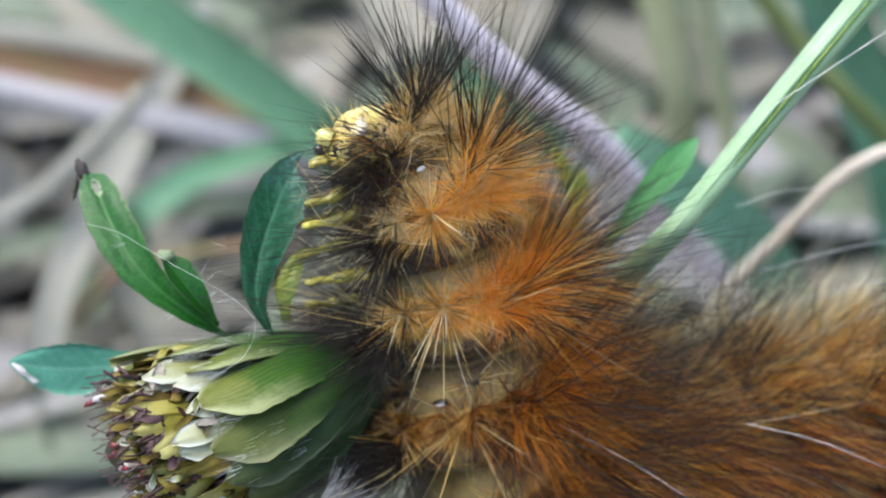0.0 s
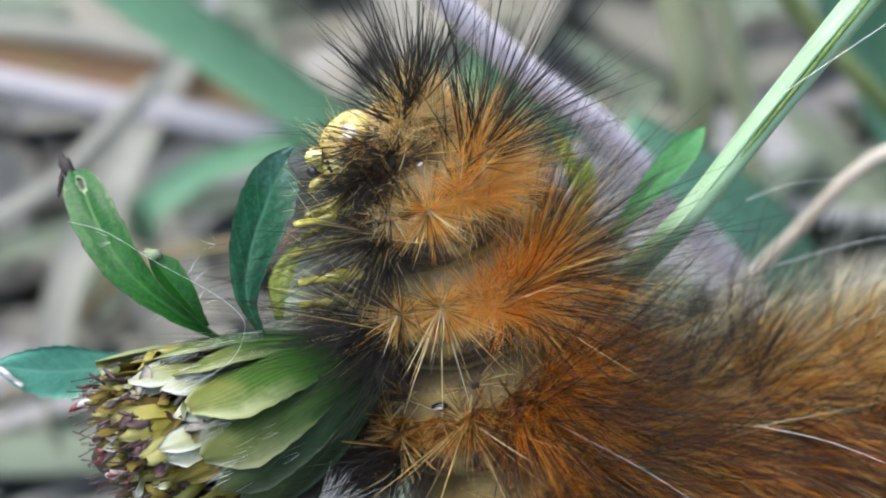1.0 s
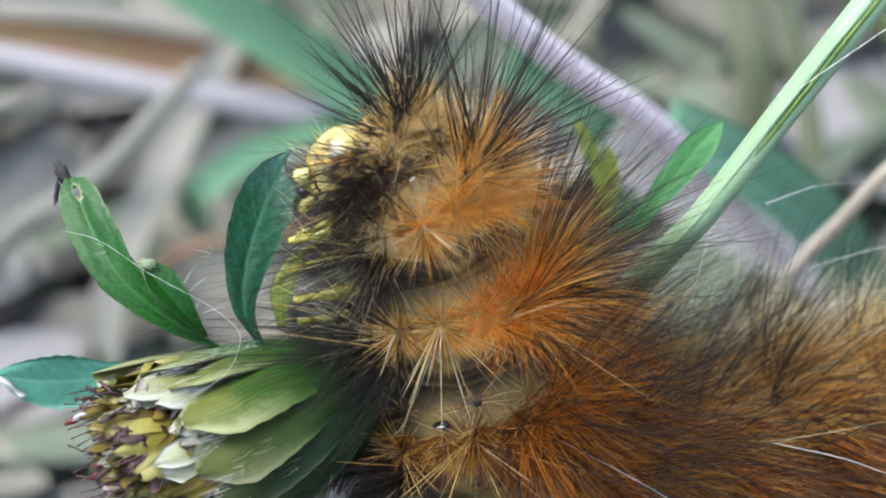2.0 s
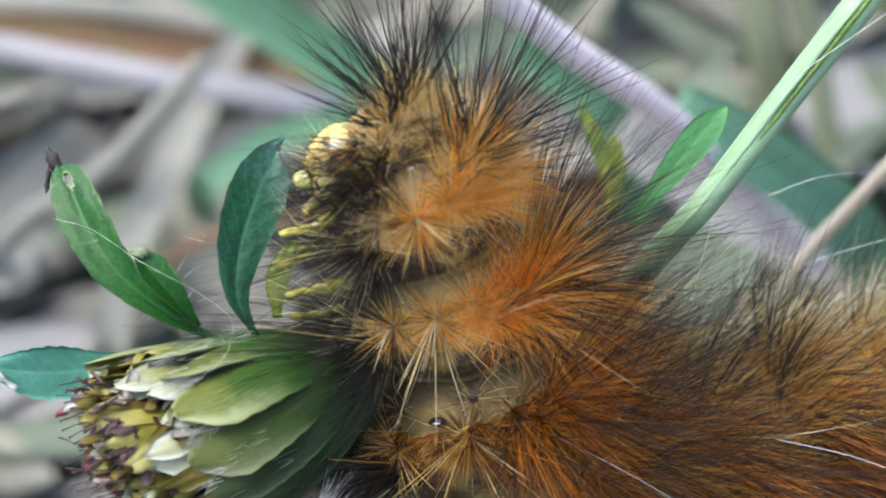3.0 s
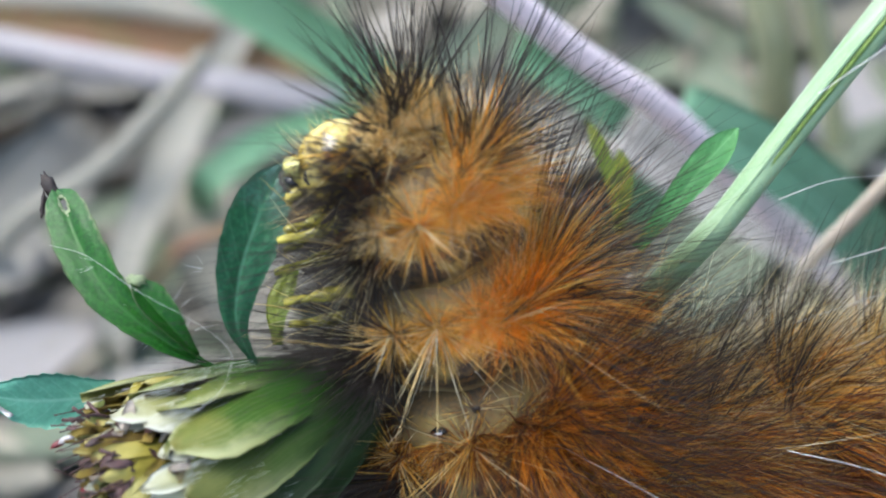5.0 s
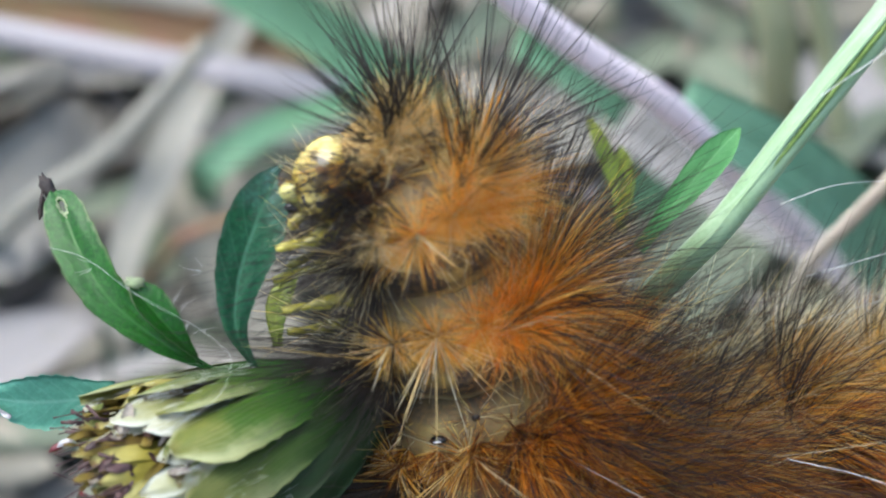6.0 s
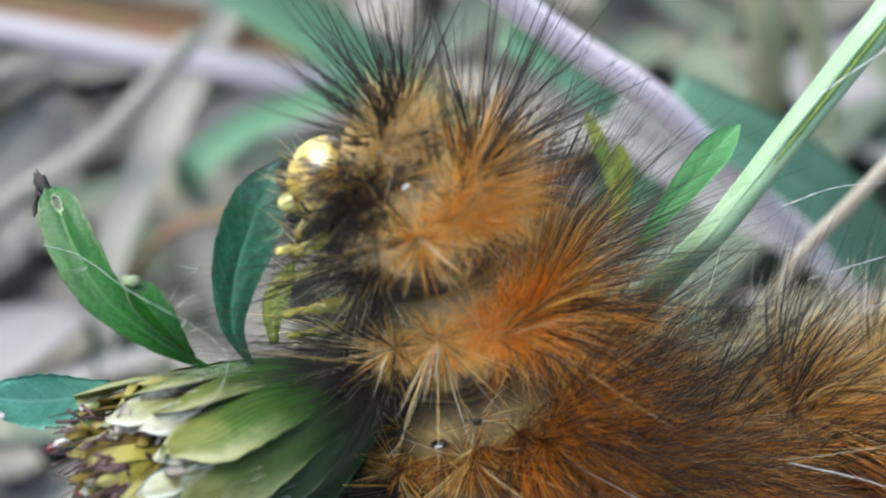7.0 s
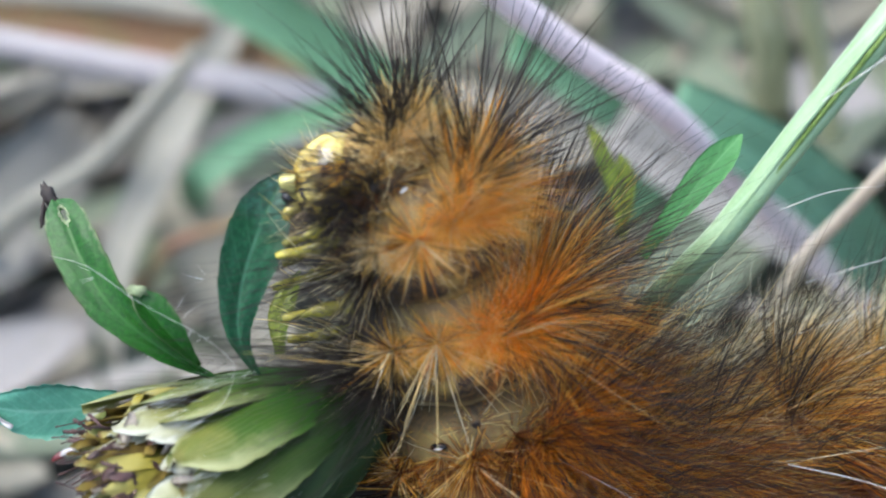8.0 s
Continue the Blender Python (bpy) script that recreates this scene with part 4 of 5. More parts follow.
def build_caterpillar():
    rng = np.random.default_rng(4)
    cat = thing("caterpillar", (2, -14.5, -9.5), "orange-brown woolly caterpillar with black-tipped hairs and a glossy yellow head", "caterpillar")
    segs = [body_segment(cat, i) for i in range(len(SEGMENTS))]

    def mix(*w):
        return [(x, *t) for x, t in zip(w, (GOLD, ORANGE, TIPPED, DARK, RUST, DEEP)) if x > 0]

    up = (0.1, 0.95, 0.1)
    # first segment: the black brush over the head
    for th, sh, n, ln, sp in ((18, -0.7, 26, (2.4, 6.0), 46), (46, -0.8, 48, (2.0, 5.8), 46), (66, -0.8, 44, (1.6, 4.8), 50), (-20, -0.6, 12, (2.6, 6.0), 46), (-60, 0, 6, (2.4, 5), 46)):
        tuft(segs[0], 0, th, sh, n, ln, sp, mix(0, 0, 0, 1), rng, 0.034, bias=up, tilt=-0.9, curl=0.05, lift=0.1, wart=0.75)
    for th, sh, n, ln, tn, sp in ((20, -0.2, 260, (0.8, 2.2), [(1, 0.02, 0.14), (0.7, 0.18, 0.30)], 64), (50, -0.4, 320, (0.8, 2.0), [(1, 0.02, 0.14), (0.6, 0.18, 0.30), (0.06, 0.88, 1)], 68), (74, -0.3, 170, (0.9, 2.2), [(1, 0.02, 0.12), (0.12, 0.88, 1)], 62),
                                  (98, 0.1, 60, (1.2, 2.8), mix(0.1, 0.0, 0.1, 1), 70), (122, 0.2, 60, (1.4, 3.0), mix(0.1, 0, 0, 1), 66), (150, 0.2, 50, (1.4, 3.0), mix(0.1, 0, 0, 1), 62)):
        tuft(segs[0], 0, th, sh, n, ln, sp, tn, rng, 0.009 if th < 90 else 0.016, wart=0.6 if th < 98 else 0.12, tilt=-0.6 if th < 90 else 0.0)
    for th, n in ((90, 10), (100, 26), (112, 40)):
        tuft(segs[0], 0, th, -0.9, n, (1.6, 3.2), 42, mix(0.05, 0, 0.1, 1), rng, 0.02, sweep=(-0.55, -0.15, 0.1), wart=0.2)
    for th, sh, n in ((98, 0.3, 24), (110, 0.1, 36), (124, 0.0, 40), (140, 0.1, 30)):
        tuft(segs[0], 0, th, sh, n, (1.3, 3.2), 62, mix(0.02, 0, 0, 1), rng, 0.021, sweep=(-0.4, -0.05, 0.1), wart=0.6, lift=0.45, curl=0.05)
    for i, th, sh, n in ((0, 84, 0.6, 110), (1, 104, -1.9, 60), (1, 126, -1.2, 120)):
        tuft(segs[i], i, th, sh, n, (0.5, 1.7), 76, mix(0.4, 0.1, 0, 1.0, 0.6), rng, 0.013, wart=0.7, curl=0.08, tilt=-0.2)
    # second segment
    for th, sh, n, ln, tn, sp in ((64, -0.3, 150, (1.2, 3.8), mix(1.0, 1.2, 0.06, 0.02), 70), (48, 0.0, 290, (1.1, 3.4), mix(0.4, 1.2, 0.05, 0.02, 0, 0.8), 68), (20, -0.2, 130, (1.1, 2.5), [(1.2, 0.0, 0.14), (0.2, 0.18, 0.36)], 60), (-18, -0.2, 60, (1.6, 3.4), [(1.2, 0.0, 0.14), (0.2, 0.18, 0.36)], 54),
                                  (132, 0.3, 110, (1.4, 3.6), mix(0.12, 0.0, 0.0, 1), 72), (152, 0.2, 80, (1.4, 3.6), mix(0.12, 0, 0, 1), 66)):
        tuft(segs[1], 1, th, sh, n, ln, sp, tn, rng, 0.014 if th < 120 else 0.021, bias=up if th < 80 else None, tilt=-0.5 if th < 60 else 0.0)
    for th, n, ln in ((62, 8, (2.6, 5.4)), (42, 30, (3.2, 6.6)), (22, 44, (3.4, 7.2)), (0, 28, (3.4, 7.2)), (-34, 14, (3.4, 7))):
        tuft(segs[1], 1, th, -1.3, n, ln, 46, mix(0, 0, 0.15, 1), rng, 0.033, bias=up, wart=0.8, tilt=-0.45, curl=0.05)
    # third segment
    for th, sh, n, ln, tn, sp in ((66, -0.6, 120, (2.0, 5.4), mix(0.3, 1, 0.2, 0.03, 0, 1), 66),
                                  (34, -0.3, 200, (3.4, 9.0), mix(0.3, 1, 0.3, 0.03, 0.1, 1.5), 56), (6, -0.2, 230, (4.2, 10.0), mix(0.5, 1, 0.4, 0.08, 0.2, 0.8), 52), (-30, 0, 70, (4.5, 11), mix(0.5, 0.5, 0.8, 0.3), 52),
                                  (144, 0.2, 140, (1.6, 4.0), mix(0.05, 0.0, 0.0, 1), 70), (166, 0.2, 110, (1.6, 4.6), mix(0.1, 0, 0, 1), 64), (195, 0.2, 160, (2, 4.8), mix(0.05, 0, 0, 1), 60)):
        tuft(segs[2], 2, th, sh, n, ln, sp, tn, rng, 0.022 if th > 130 else 0.015, sweep=(0.12, -0.03, -0.1) if th < 60 else (0, 0, 0), short=0.5 if th < 70 else 1.0, tilt=-0.5 if th < 70 else 0.0, clump=0.2 if th < 50 else 0.0)
    # first abdominal segment
    for th, sh, n, ln, tn, sp in ((52, -0.2, 230, (3.0, 7.2), mix(0, 0.15, 0.2, 0.3, 1.4, 1.3), 64),
                                  (26, -0.5, 220, (4.0, 11), mix(0.0, 0.4, 0.3, 0.2, 1.2, 1.4), 54), (0, -0.3, 220, (4.5, 10), mix(0.2, 0.7, 0.3, 0.12, 0.7, 1.3), 50), (-30, 0, 110, (5, 11), mix(1, 0.6, 0.5, 0.1), 50),
                                  (138, 0.2, 140, (1.6, 4.2), mix(0.12, 0.0, 0.1, 1), 70), (165, 0.2, 110, (1.8, 5.0), mix(0.1, 0, 0, 1), 64), (195, 0.2, 200, (2, 5.2), mix(0.05, 0, 0, 1), 62)):
        tuft(segs[3], 3, th, sh, n, ln, sp, tn, rng, 0.018, sweep=(0.25, -0.4, -0.12) if 40 < th < 60 else (0.16, -0.1, -0.12) if th < 60 else (0, 0, 0), short=0.5 if th < 60 else 1.0, tilt=-0.2 if th < 60 else 0.0, clump=0.3 if th < 60 else 0.0)
    for th, n in ((58, 130), (78, 120), (99, 110), (120, 100)):
        tuft(segs[3], 3, th, -1.0, int(n * 1.6), (0.7, 2.4), 62, mix(0.3, 0.8, 0, 0.2, 1.2, 0.3) if th > 70 else mix(0, 0.2, 0, 0.4, 2), rng, 0.016, wart=0.12, tilt=0.7)
    # flank warts, each a star of short gold hairs, stiff straw spines below and crisp dark hairs above
    for i, th, sh, fine, reach, tn, spines, far, dark, dark_far in ((1, 114, -0.75, 230, 1.2, [(1, 0.0, 0.2)], 6, 1.3, 18, 2.2), (1, 90, -0.35, 320, 2.3, mix(0.8, 1.2, 0, 0.08, 0, 0.3), 12, 2.4, 16, 3.6),
                                                                    (2, 117, -0.75, 260, 1.8, mix(0.9, 1.0, 0, 0.3, 0.2), 10, 2.1, 24, 2.8), (2, 93, -0.75, 340, 1.9, mix(0.8, 1.2, 0, 0.2, 0.2, 0.2), 20, 4.6, 18, 3.2),
                                                                    (3, 124, -0.6, 260, 2.6, mix(0.35, 0.5, 0, 0.5, 1.3), 9, 2.7, 16, 3.0), (3, 84, -0.7, 320, 2.6, mix(0.2, 0.45, 0, 0.4, 1.8, 0.4), 13, 5.0, 12, 3.4)):
        c, r, ln, ax, d, lat = segment_frame(i)
        out = (d * math.cos(radians(th)) + lat * math.sin(radians(th))).normalized()
        lift = 0.5 if th > 110 else 0.1
        root = c + out * (r + lift) + ax * sh
        tuft(segs[i], i, th, sh, int(fine * 1.15), (reach * 0.35, reach), 86, tn, rng, 0.016, wart=0.14, curl=0.05, lift=lift, label="star of short gold hairs round a wart")
        tuft(segs[i], i, th, sh, int(fine * 0.3), (0.3, 1.1), 86, [(1, 0.0, 0.08)], rng, 0.018, wart=0.1, curl=0.03, lift=lift)
        tuft(segs[i], i, th, sh, dark, (dark_far * 0.45, dark_far), 84, mix(0, 0, 0.15, 1), rng, 0.022, wart=0.1, curl=0.04, tilt=-0.35 if i < 3 else 0.5, lift=lift)
        spine = hairs(Shape(), rng, root, out * 0.55 + ax * 0.9, spines, (far * 0.5, far), 64, [(1, 0.0, 0.17)], 0.030, root_size=0.12, curl=0.02)
        tagged(part("spine_tuft", spine, HAIR, segs[i], "stiff straw-coloured spines"), kind="stuff")
    for th, n in ((74, 70), (118, 60)):
        tuft(segs[3], 3, th, -2.1, n, (0.4, 1.3), 78, mix(0.3, 0.2, 0, 1.0, 0.3), rng, 0.012, wart=0.6, curl=0.08)
    tuft(segs[2], 2, 134, 0.75, 110, (0.7, 1.9), 74, mix(0.8, 0.5, 0.1, 0.4), rng, 0.018, wart=0.15, tilt=0.1)
    for i, th, n in ((1, 128, 30), (1, 146, 36), (2, 140, 60), (2, 158, 70), (3, 140, 100), (3, 160, 180), (4, 150, 160)):
        tuft(segs[i], i, th, 0.5, n, (2.2, 4.6), 62, mix(0.05, 0, 0, 1), rng, 0.02, wart=0.22)
    for i, th, n in ((0, 116, 40), (1, 138, 40), (2, 132, 40), (2, 150, 50), (3, 134, 50), (3, 146, 70), (3, 162, 60), (4, 130, 50), (4, 148, 60)):
        tuft(segs[i], i, th, 0.2, n, (3.6, 7.0) if i else (1.8, 3.6), 44, mix(0, 0, 0, 1), rng, 0.022, sweep=(-0.25, -0.06, 0.35), wart=0.2, curl=0.07)
    for i, th, n in ((2, 126, 90), (2, 138, 130), (3, 116, 60), (3, 126, 170), (3, 138, 190), (4, 116, 90), (4, 128, 150)):
        tuft(segs[i], i, th, 0.3, n, (2.4, 5.8), 46, mix(0.01, 0, 0, 1), rng, 0.021, sweep=(-0.6, 0.06, 0.12), wart=0.15, curl=0.05, lift=0.3)
    for i, th, n in ((1, 140, 40), (2, 134, 50), (2, 154, 50), (3, 132, 50), (3, 152, 50)):
        tuft(segs[i], i, th, 0.1, n, (1.2, 3.2), 60, [(1, 0.0, 0.08)], rng, 0.013, sweep=(-0.2, 0, 0.2), wart=0.15)
    # long guard hairs over the back
    for i, th, n, ln, tl in ((2, 58, 120, (5.5, 11), -0.3), (2, 40, 120, (5.5, 12), -0.25), (2, 20, 90, (6, 12), -0.2),
                             (3, 62, 100, (5.5, 12), -0.1), (3, 42, 110, (6, 13), -0.1), (3, 20, 90, (6, 13), 0.0), (4, 70, 60, (6, 13), -0.1), (4, 48, 60, (6, 13), 0.0)):
        tuft(segs[i], i, th, 0.0, int(n * 0.17), ln, 44, mix(0.05, 0.1, 1, 0.9), rng, 0.027, wart=0.2, tilt=tl, short=0.6, curl=0.07, clump=0.15)
    for i, th, n, ln in ((1, 2, 18, (2.8, 6)), (1, -20, 20, (3, 6)), (2, 30, 16, (4, 8)), (2, 14, 36, (4, 8.5)), (2, -4, 54, (4, 9)), (2, -24, 64, (4, 9)), (2, -44, 50, (4, 9)), (3, 24, 14, (4.5, 9)), (3, 8, 18, (4.5, 9.5)), (3, -16, 28, (4.5, 10)), (3, -36, 54, (4.5, 10)), (3, -54, 44, (4.5, 9)),
                         (4, 24, 10, (4.5, 9)), (4, 0, 12, (5, 9.5)), (4, -24, 26, (5, 9.5)), (5, 14, 8, (4, 8)), (5, -10, 16, (4.5, 8.5)), (5, -34, 26, (4.5, 8.5))):
        tuft(segs[i], i, th, 0.0, n, ln, 44, mix(0, 0, 0.2, 1), rng, 0.025, wart=0.5, sweep=(0.12, 0.02, 0), curl=0.05, tilt={1: -0.5, 2: -0.85, 3: -0.65, 4: -0.35}.get(i, 0.3))
    # soft downy fleece under the long hairs
    for i, th, sh, n, ln, tn in ((1, 60, -0.4, 320, (0.7, 2.4), mix(0.9, 1.2, 0, 0, 0, 0.1)), (1, 36, -0.1, 420, (0.8, 3.2), mix(0.4, 1.2, 0, 0, 0, 0.7)), (1, 24, -1.3, 420, (0.8, 2.6), mix(1.4, 0.6)), (1, 10, -0.3, 500, (1.0, 3.4), mix(0.4, 1.0, 0, 0, 0, 0.6)), (0, 52, -0.2, 110, (0.6, 1.6), [(1, 0.0, 0.12), (0.4, 0.88, 1)]),
                                 (2, 70, -0.8, 320, (0.6, 2.0), mix(0.6, 1, 0, 0, 0, 0.4)), (2, 50, -0.5, 600, (1.2, 4.0), mix(0.1, 0.5, 0, 0, 0, 2)), (2, 28, -0.2, 500, (1.4, 5.0), mix(0.3, 0.7, 0, 0, 0, 1.4)),
                                 (3, 60, 0.2, 450, (0.9, 3.0), mix(0.0, 0.1, 0, 0.4, 2.0, 0.3)), (3, 38, -0.3, 600, (1.4, 5.4), mix(0, 0.4, 0, 0.0, 0.5, 2.2)), (3, 8, 0.4, 360, (1.2, 4.4), [(1, 0.465, 0.49), (0.35, 0.685, 0.73)]), (3, 14, -0.2, 500, (1.6, 6.0), mix(0.1, 0.6, 0, 0, 0.5, 1.6)),
                                 (4, 62, 0, 450, (1.4, 5.0), mix(0, 0.1, 0, 0.5, 1.8, 0.3)), (4, 40, 0, 500, (1.6, 5.5), mix(0, 0.5, 0, 0.2, 1.2, 0.9)), (4, 16, 0, 500, (1.6, 6.0), mix(0.1, 0.5, 0, 0.2, 1.2, 0.8)), (4, -8, 0, 500, (1.8, 7.0), mix(0.6, 1.2, 0, 0.05, 0.3, 0.7)), (4, -30, 0, 400, (1.8, 7.0), mix(1.8, 0.6)),
                                 (5, 30, 0, 450, (1.6, 6.0), mix(0, 0.2, 0, 0.4, 1.8, 0.3)), (5, 6, 0, 600, (1.8, 5.4), mix(0.3, 0.8, 0, 0.15, 1.0, 0.5)), (5, -30, 0, 260, (1.2, 3.6), mix(1.4, 0.9, 0, 0.2)), (6, 16, 0, 500, (1.8, 5.0), mix(0.3, 0.7, 0, 0.2, 1.2, 0.3)), (6, -28, 0, 260, (1.2, 3.4), mix(1.4, 0.9, 0, 0.2)),
                                 (7, 6, 0, 500, (1.8, 5.0), mix(0.6, 0.8, 0, 0.15, 0.9, 0.2)), (7, -28, 0, 260, (1.2, 3.2), [(1, 0.04, 0.2), (0.2, 0.88, 1)]), (8, 4, 0, 500, (1.8, 5.0), mix(0.6, 0.8, 0, 0.15, 0.9, 0.2)), (8, -28, 0, 260, (1.2, 3.2), [(1, 0.04, 0.2), (0.2, 0.88, 1)])):
        tuft(segs[i], i, th, sh, n, ln, 70 if i < 5 else 56, tn, rng, 0.0085 if i < 5 else 0.012, wart=0.5, curl=0.12, sweep=(0, 0, 0) if i < 5 else (0.4, -0.2 if th > 0 else 0, 0), tilt=-0.3 if i < 3 and th < 75 else 0.3 if i == 3 else 0.0, label="soft downy fleece")
    # fine dark hairs over the back
    for i, th, n in ((3, -10, 14), (5, 4, 8), (5, -20, 14), (6, -14, 10), (6, -36, 16)):
        tuft(segs[i], i, th, 0.0, n, (4.5, 9.0), 46, mix(0.3, 0, 0.4, 1), rng, 0.016, wart=0.25, sweep=(0.25, 0.02, 0), curl=0.05)
    # short fur between the warts
    for i in range(10):
        c, r, ln, ax, d, lat = segment_frame(i)
        s = Shape()
        for k in range(300):
            th, x = rng.uniform(-60, 175), rng.uniform(-0.6, 0.42)
            out = (d * math.cos(radians(th)) + lat * math.sin(radians(th))).normalized()
            p = c + out * (r * (1 - abs(x) ** 4.5) ** 0.5) + ax * (x * ln * 0.72)
            black = th > 122 or (i == 0 and th > 70)
            tn = mix(0.1, 0, 0.0, 1) if black else (mix(1, 0.2, 0, 0.4) if i == 0 else mix(1, 1, 0.1, 0.05) if i < 3 else mix(0.35, 0.3, 0.2, 0.4, 1))
            if 58 < th < 126 and i < 4:
                if x > 0.1 or x < -0.45:
                    continue
                hairs(s, rng, p, out + ax * x * 0.6, 6, (0.25, 0.6), 78, tn, 0.010, root_size=0.4)
            else:
                hairs(s, rng, p, out + ax * x * 0.6, 11, (0.6, 2.0), 78, tn, 0.011, root_size=0.4)
        part("short_fur", s, HAIR, segs[i])
    # the rest of the body
    for i in range(4, len(SEGMENTS)):
        under = mix(0.08, 0.45, 0.06, 0.32, 1.7, 0.5)
        amber = mix(0.4, 1.2, 0.2, 0.08, 0.5, 0.9) if i < 5 else [(1.6, 0.03, 0.14), (0.4, 0.16, 0.3), (0.08, 0.88, 1)]
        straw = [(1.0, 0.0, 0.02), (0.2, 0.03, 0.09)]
        for th, n, ln, tn in ((0, 340, (2.2, 5.0), mix(0.3, 1.0, 0.1, 0.1, 0.5, 1.0) if i < 5 else [(1.2, 0.04, 0.18), (0.5, 0.2, 0.36), (0.12, 0.88, 1), (0.6, 0.685, 0.73), (0.2, 0.465, 0.49)]), (26, 360, (2.5, 6.0), under), (-26, 260, (2.0, 4.4), amber), (-50, 140, (1.8, 4.0), [(1, 0.03, 0.16), (0.15, 0.88, 1)]),
                              (52, 300, (3.0, 7.6), under), (80, 240, (2.4, 6.5), under), (110, 130, (2, 5), under), (140, 60, (2, 4), under)):
            tuft(segs[i], i, th, float(rng.normal(0, 0.3)), int(n * (1.25 if i in (5, 6, 7) else 1)), ln, 44, tn, rng, 0.023, sweep=(0.5, -0.4, -0.08) if th > 10 else (0.4, -0.26, -0.1) if th > -10 else (0.3, -0.06, -0.08), short=0.8, curl=0.05, clump=0.35 if th > 10 else 0.5, tilt=0.5 if th > 10 else 1.0)
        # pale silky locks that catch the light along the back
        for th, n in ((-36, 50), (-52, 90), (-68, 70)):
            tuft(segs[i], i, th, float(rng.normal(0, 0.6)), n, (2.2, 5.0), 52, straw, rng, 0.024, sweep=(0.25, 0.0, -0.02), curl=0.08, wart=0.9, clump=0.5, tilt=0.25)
        for th, n, ln in ((34, 14, (3.6, 7.5)), (14, 26, (3.6, 7.5)), (-6, 32, (3.4, 7.5)), (-30, 30, (3, 7)), (-54, 24, (2.8, 6))):
            tuft(segs[i], i, th, float(rng.normal(0, 0.4)), n, ln, 42, mix(0.03, 0, 0.15, 1), rng, 0.030, sweep=(0.3, 0.16, -0.04), curl=0.05, wart=0.9, clump=0.35, tilt=0.4)
    # long pale hairs on the flank and towards the tail
    for i, p, d, ln in ((3, (4.0, -6.6, -1.2), (0.85, -0.5, 0.2), 9), (4, (12.0, -6.9, -1.2), (0.93, -0.3, 0.1), 6), (8, (13, -3, -7), (0.95, 0.25, 0.1), 8), (8, (13.5, -1, -7), (0.97, 0.2, 0), 8), (9, (14, -4.4, -7), (0.95, 0.3, 0.1), 8), (8, (12.5, 1.8, -6.5), (0.97, 0.2, 0), 4)):
        s = Shape()
        a = Vector(p)
        dv = Vector(d).normalized()
        tube(s, [a, a + dv * ln * 0.5 + Vector((0, 0.25, 0)), a + dv * ln], lambda x: 0.02 * (1 - 0.7 * x), 5, 14)
        part("long_hair", s, SILK, segs[i], "long white hair")
    # spiracles
    for i, th, sh in ((0, 84, 1.1), (3, 97, -1.6)):
        c, r, ln, ax, d, lat = segment_frame(i)
        out = d * math.cos(radians(th)) + lat * math.sin(radians(th))
        p = c + out * (r * (1.05 if i == 0 else 0.985)) + ax * sh
        part("spiracle", blob(Shape(), p, (0.16, 0.34, 0.16) if i else (0.1, 0.15, 0.1), (out, out.cross(ax), ax), 8, 12), BLACK_GLOSS, segs[i], "glossy dark breathing pore")
        # light slit of the rear pore; on the collar this pale piece is the glint
        part("spiracle_slit", blob(Shape(), p + out * (0.09 if i else 0.04), (0.1, 0.2, 0.06) if i else (0.12, 0.22, 0.13), (out, out.cross(ax), ax), 8, 12), SLIT_GLINT, segs[i], "pale slit and white glint of the pore")
    # walking legs of the first three segments, prolegs further back
    for i, pts in ((0, [(-3.4, 2.6, 0.3), (-4.2, 2.0, 0.5), (-5.3, 1.7, 0.7)]), (0, [(-3.4, 2.0, -0.9), (-4.3, 1.4, -0.9), (-5.6, 1.0, -0.4)]),
                   (1, [(-3.2, 1.4, 0.4), (-4.1, 1.1, 0.6), (-5.4, 0.85, 0.9)]), (1, [(-3.2, 0.4, -0.6), (-4.3, 0.1, -0.5), (-5.7, -0.3, 0.0)]),
                   (2, [(-2.9, -0.9, 0.0), (-4.0, -1.1, 0.2), (-5.3, -1.3, 0.6)]), (2, [(-2.7, -1.9, -1.6), (-4.2, -2.1, -1.4), (-5.4, -2.2, -0.9)])):
        leg = part("leg", tube(Shape(), pts, lambda s: 0.33 * (1 - 0.7 * s) + 0.04 * math.cos(s * 14), 10, 16, 0.1, i), LEG, segs[i], "glossy yellow walking leg")
        s = Shape()
        for k in range(3):
            q = Vector(pts[0]) + (Vector(pts[2]) - Vector(pts[0])) * (0.15 + 0.3 * k)
            hairs(s, rng, q + Vector((0, 0, 0.25)), (-0.9, 0.15, 0.5), 7, (0.7, 2.2), 50, mix(0.25, 0, 0, 1), 0.018, root_size=0.3)
        part("leg_tuft", s, HAIR, leg)
    for i in range(5, 9):
        c, r, ln, ax, d, lat = segment_frame(i)
        a = c - d * (r * 0.7) + lat * 0.5
        part("proleg", tube(Shape(), [a, a - d * 1.6, a - d * 2.6], lambda s: 0.9 - 0.25 * s, 10, 10, 0.1, i), SKIN, segs[i])
    head = build_head(cat, rng)
    return cat, segs[0], head


HEAD_AT = Vector((-3.6, 4.05, 0.0))


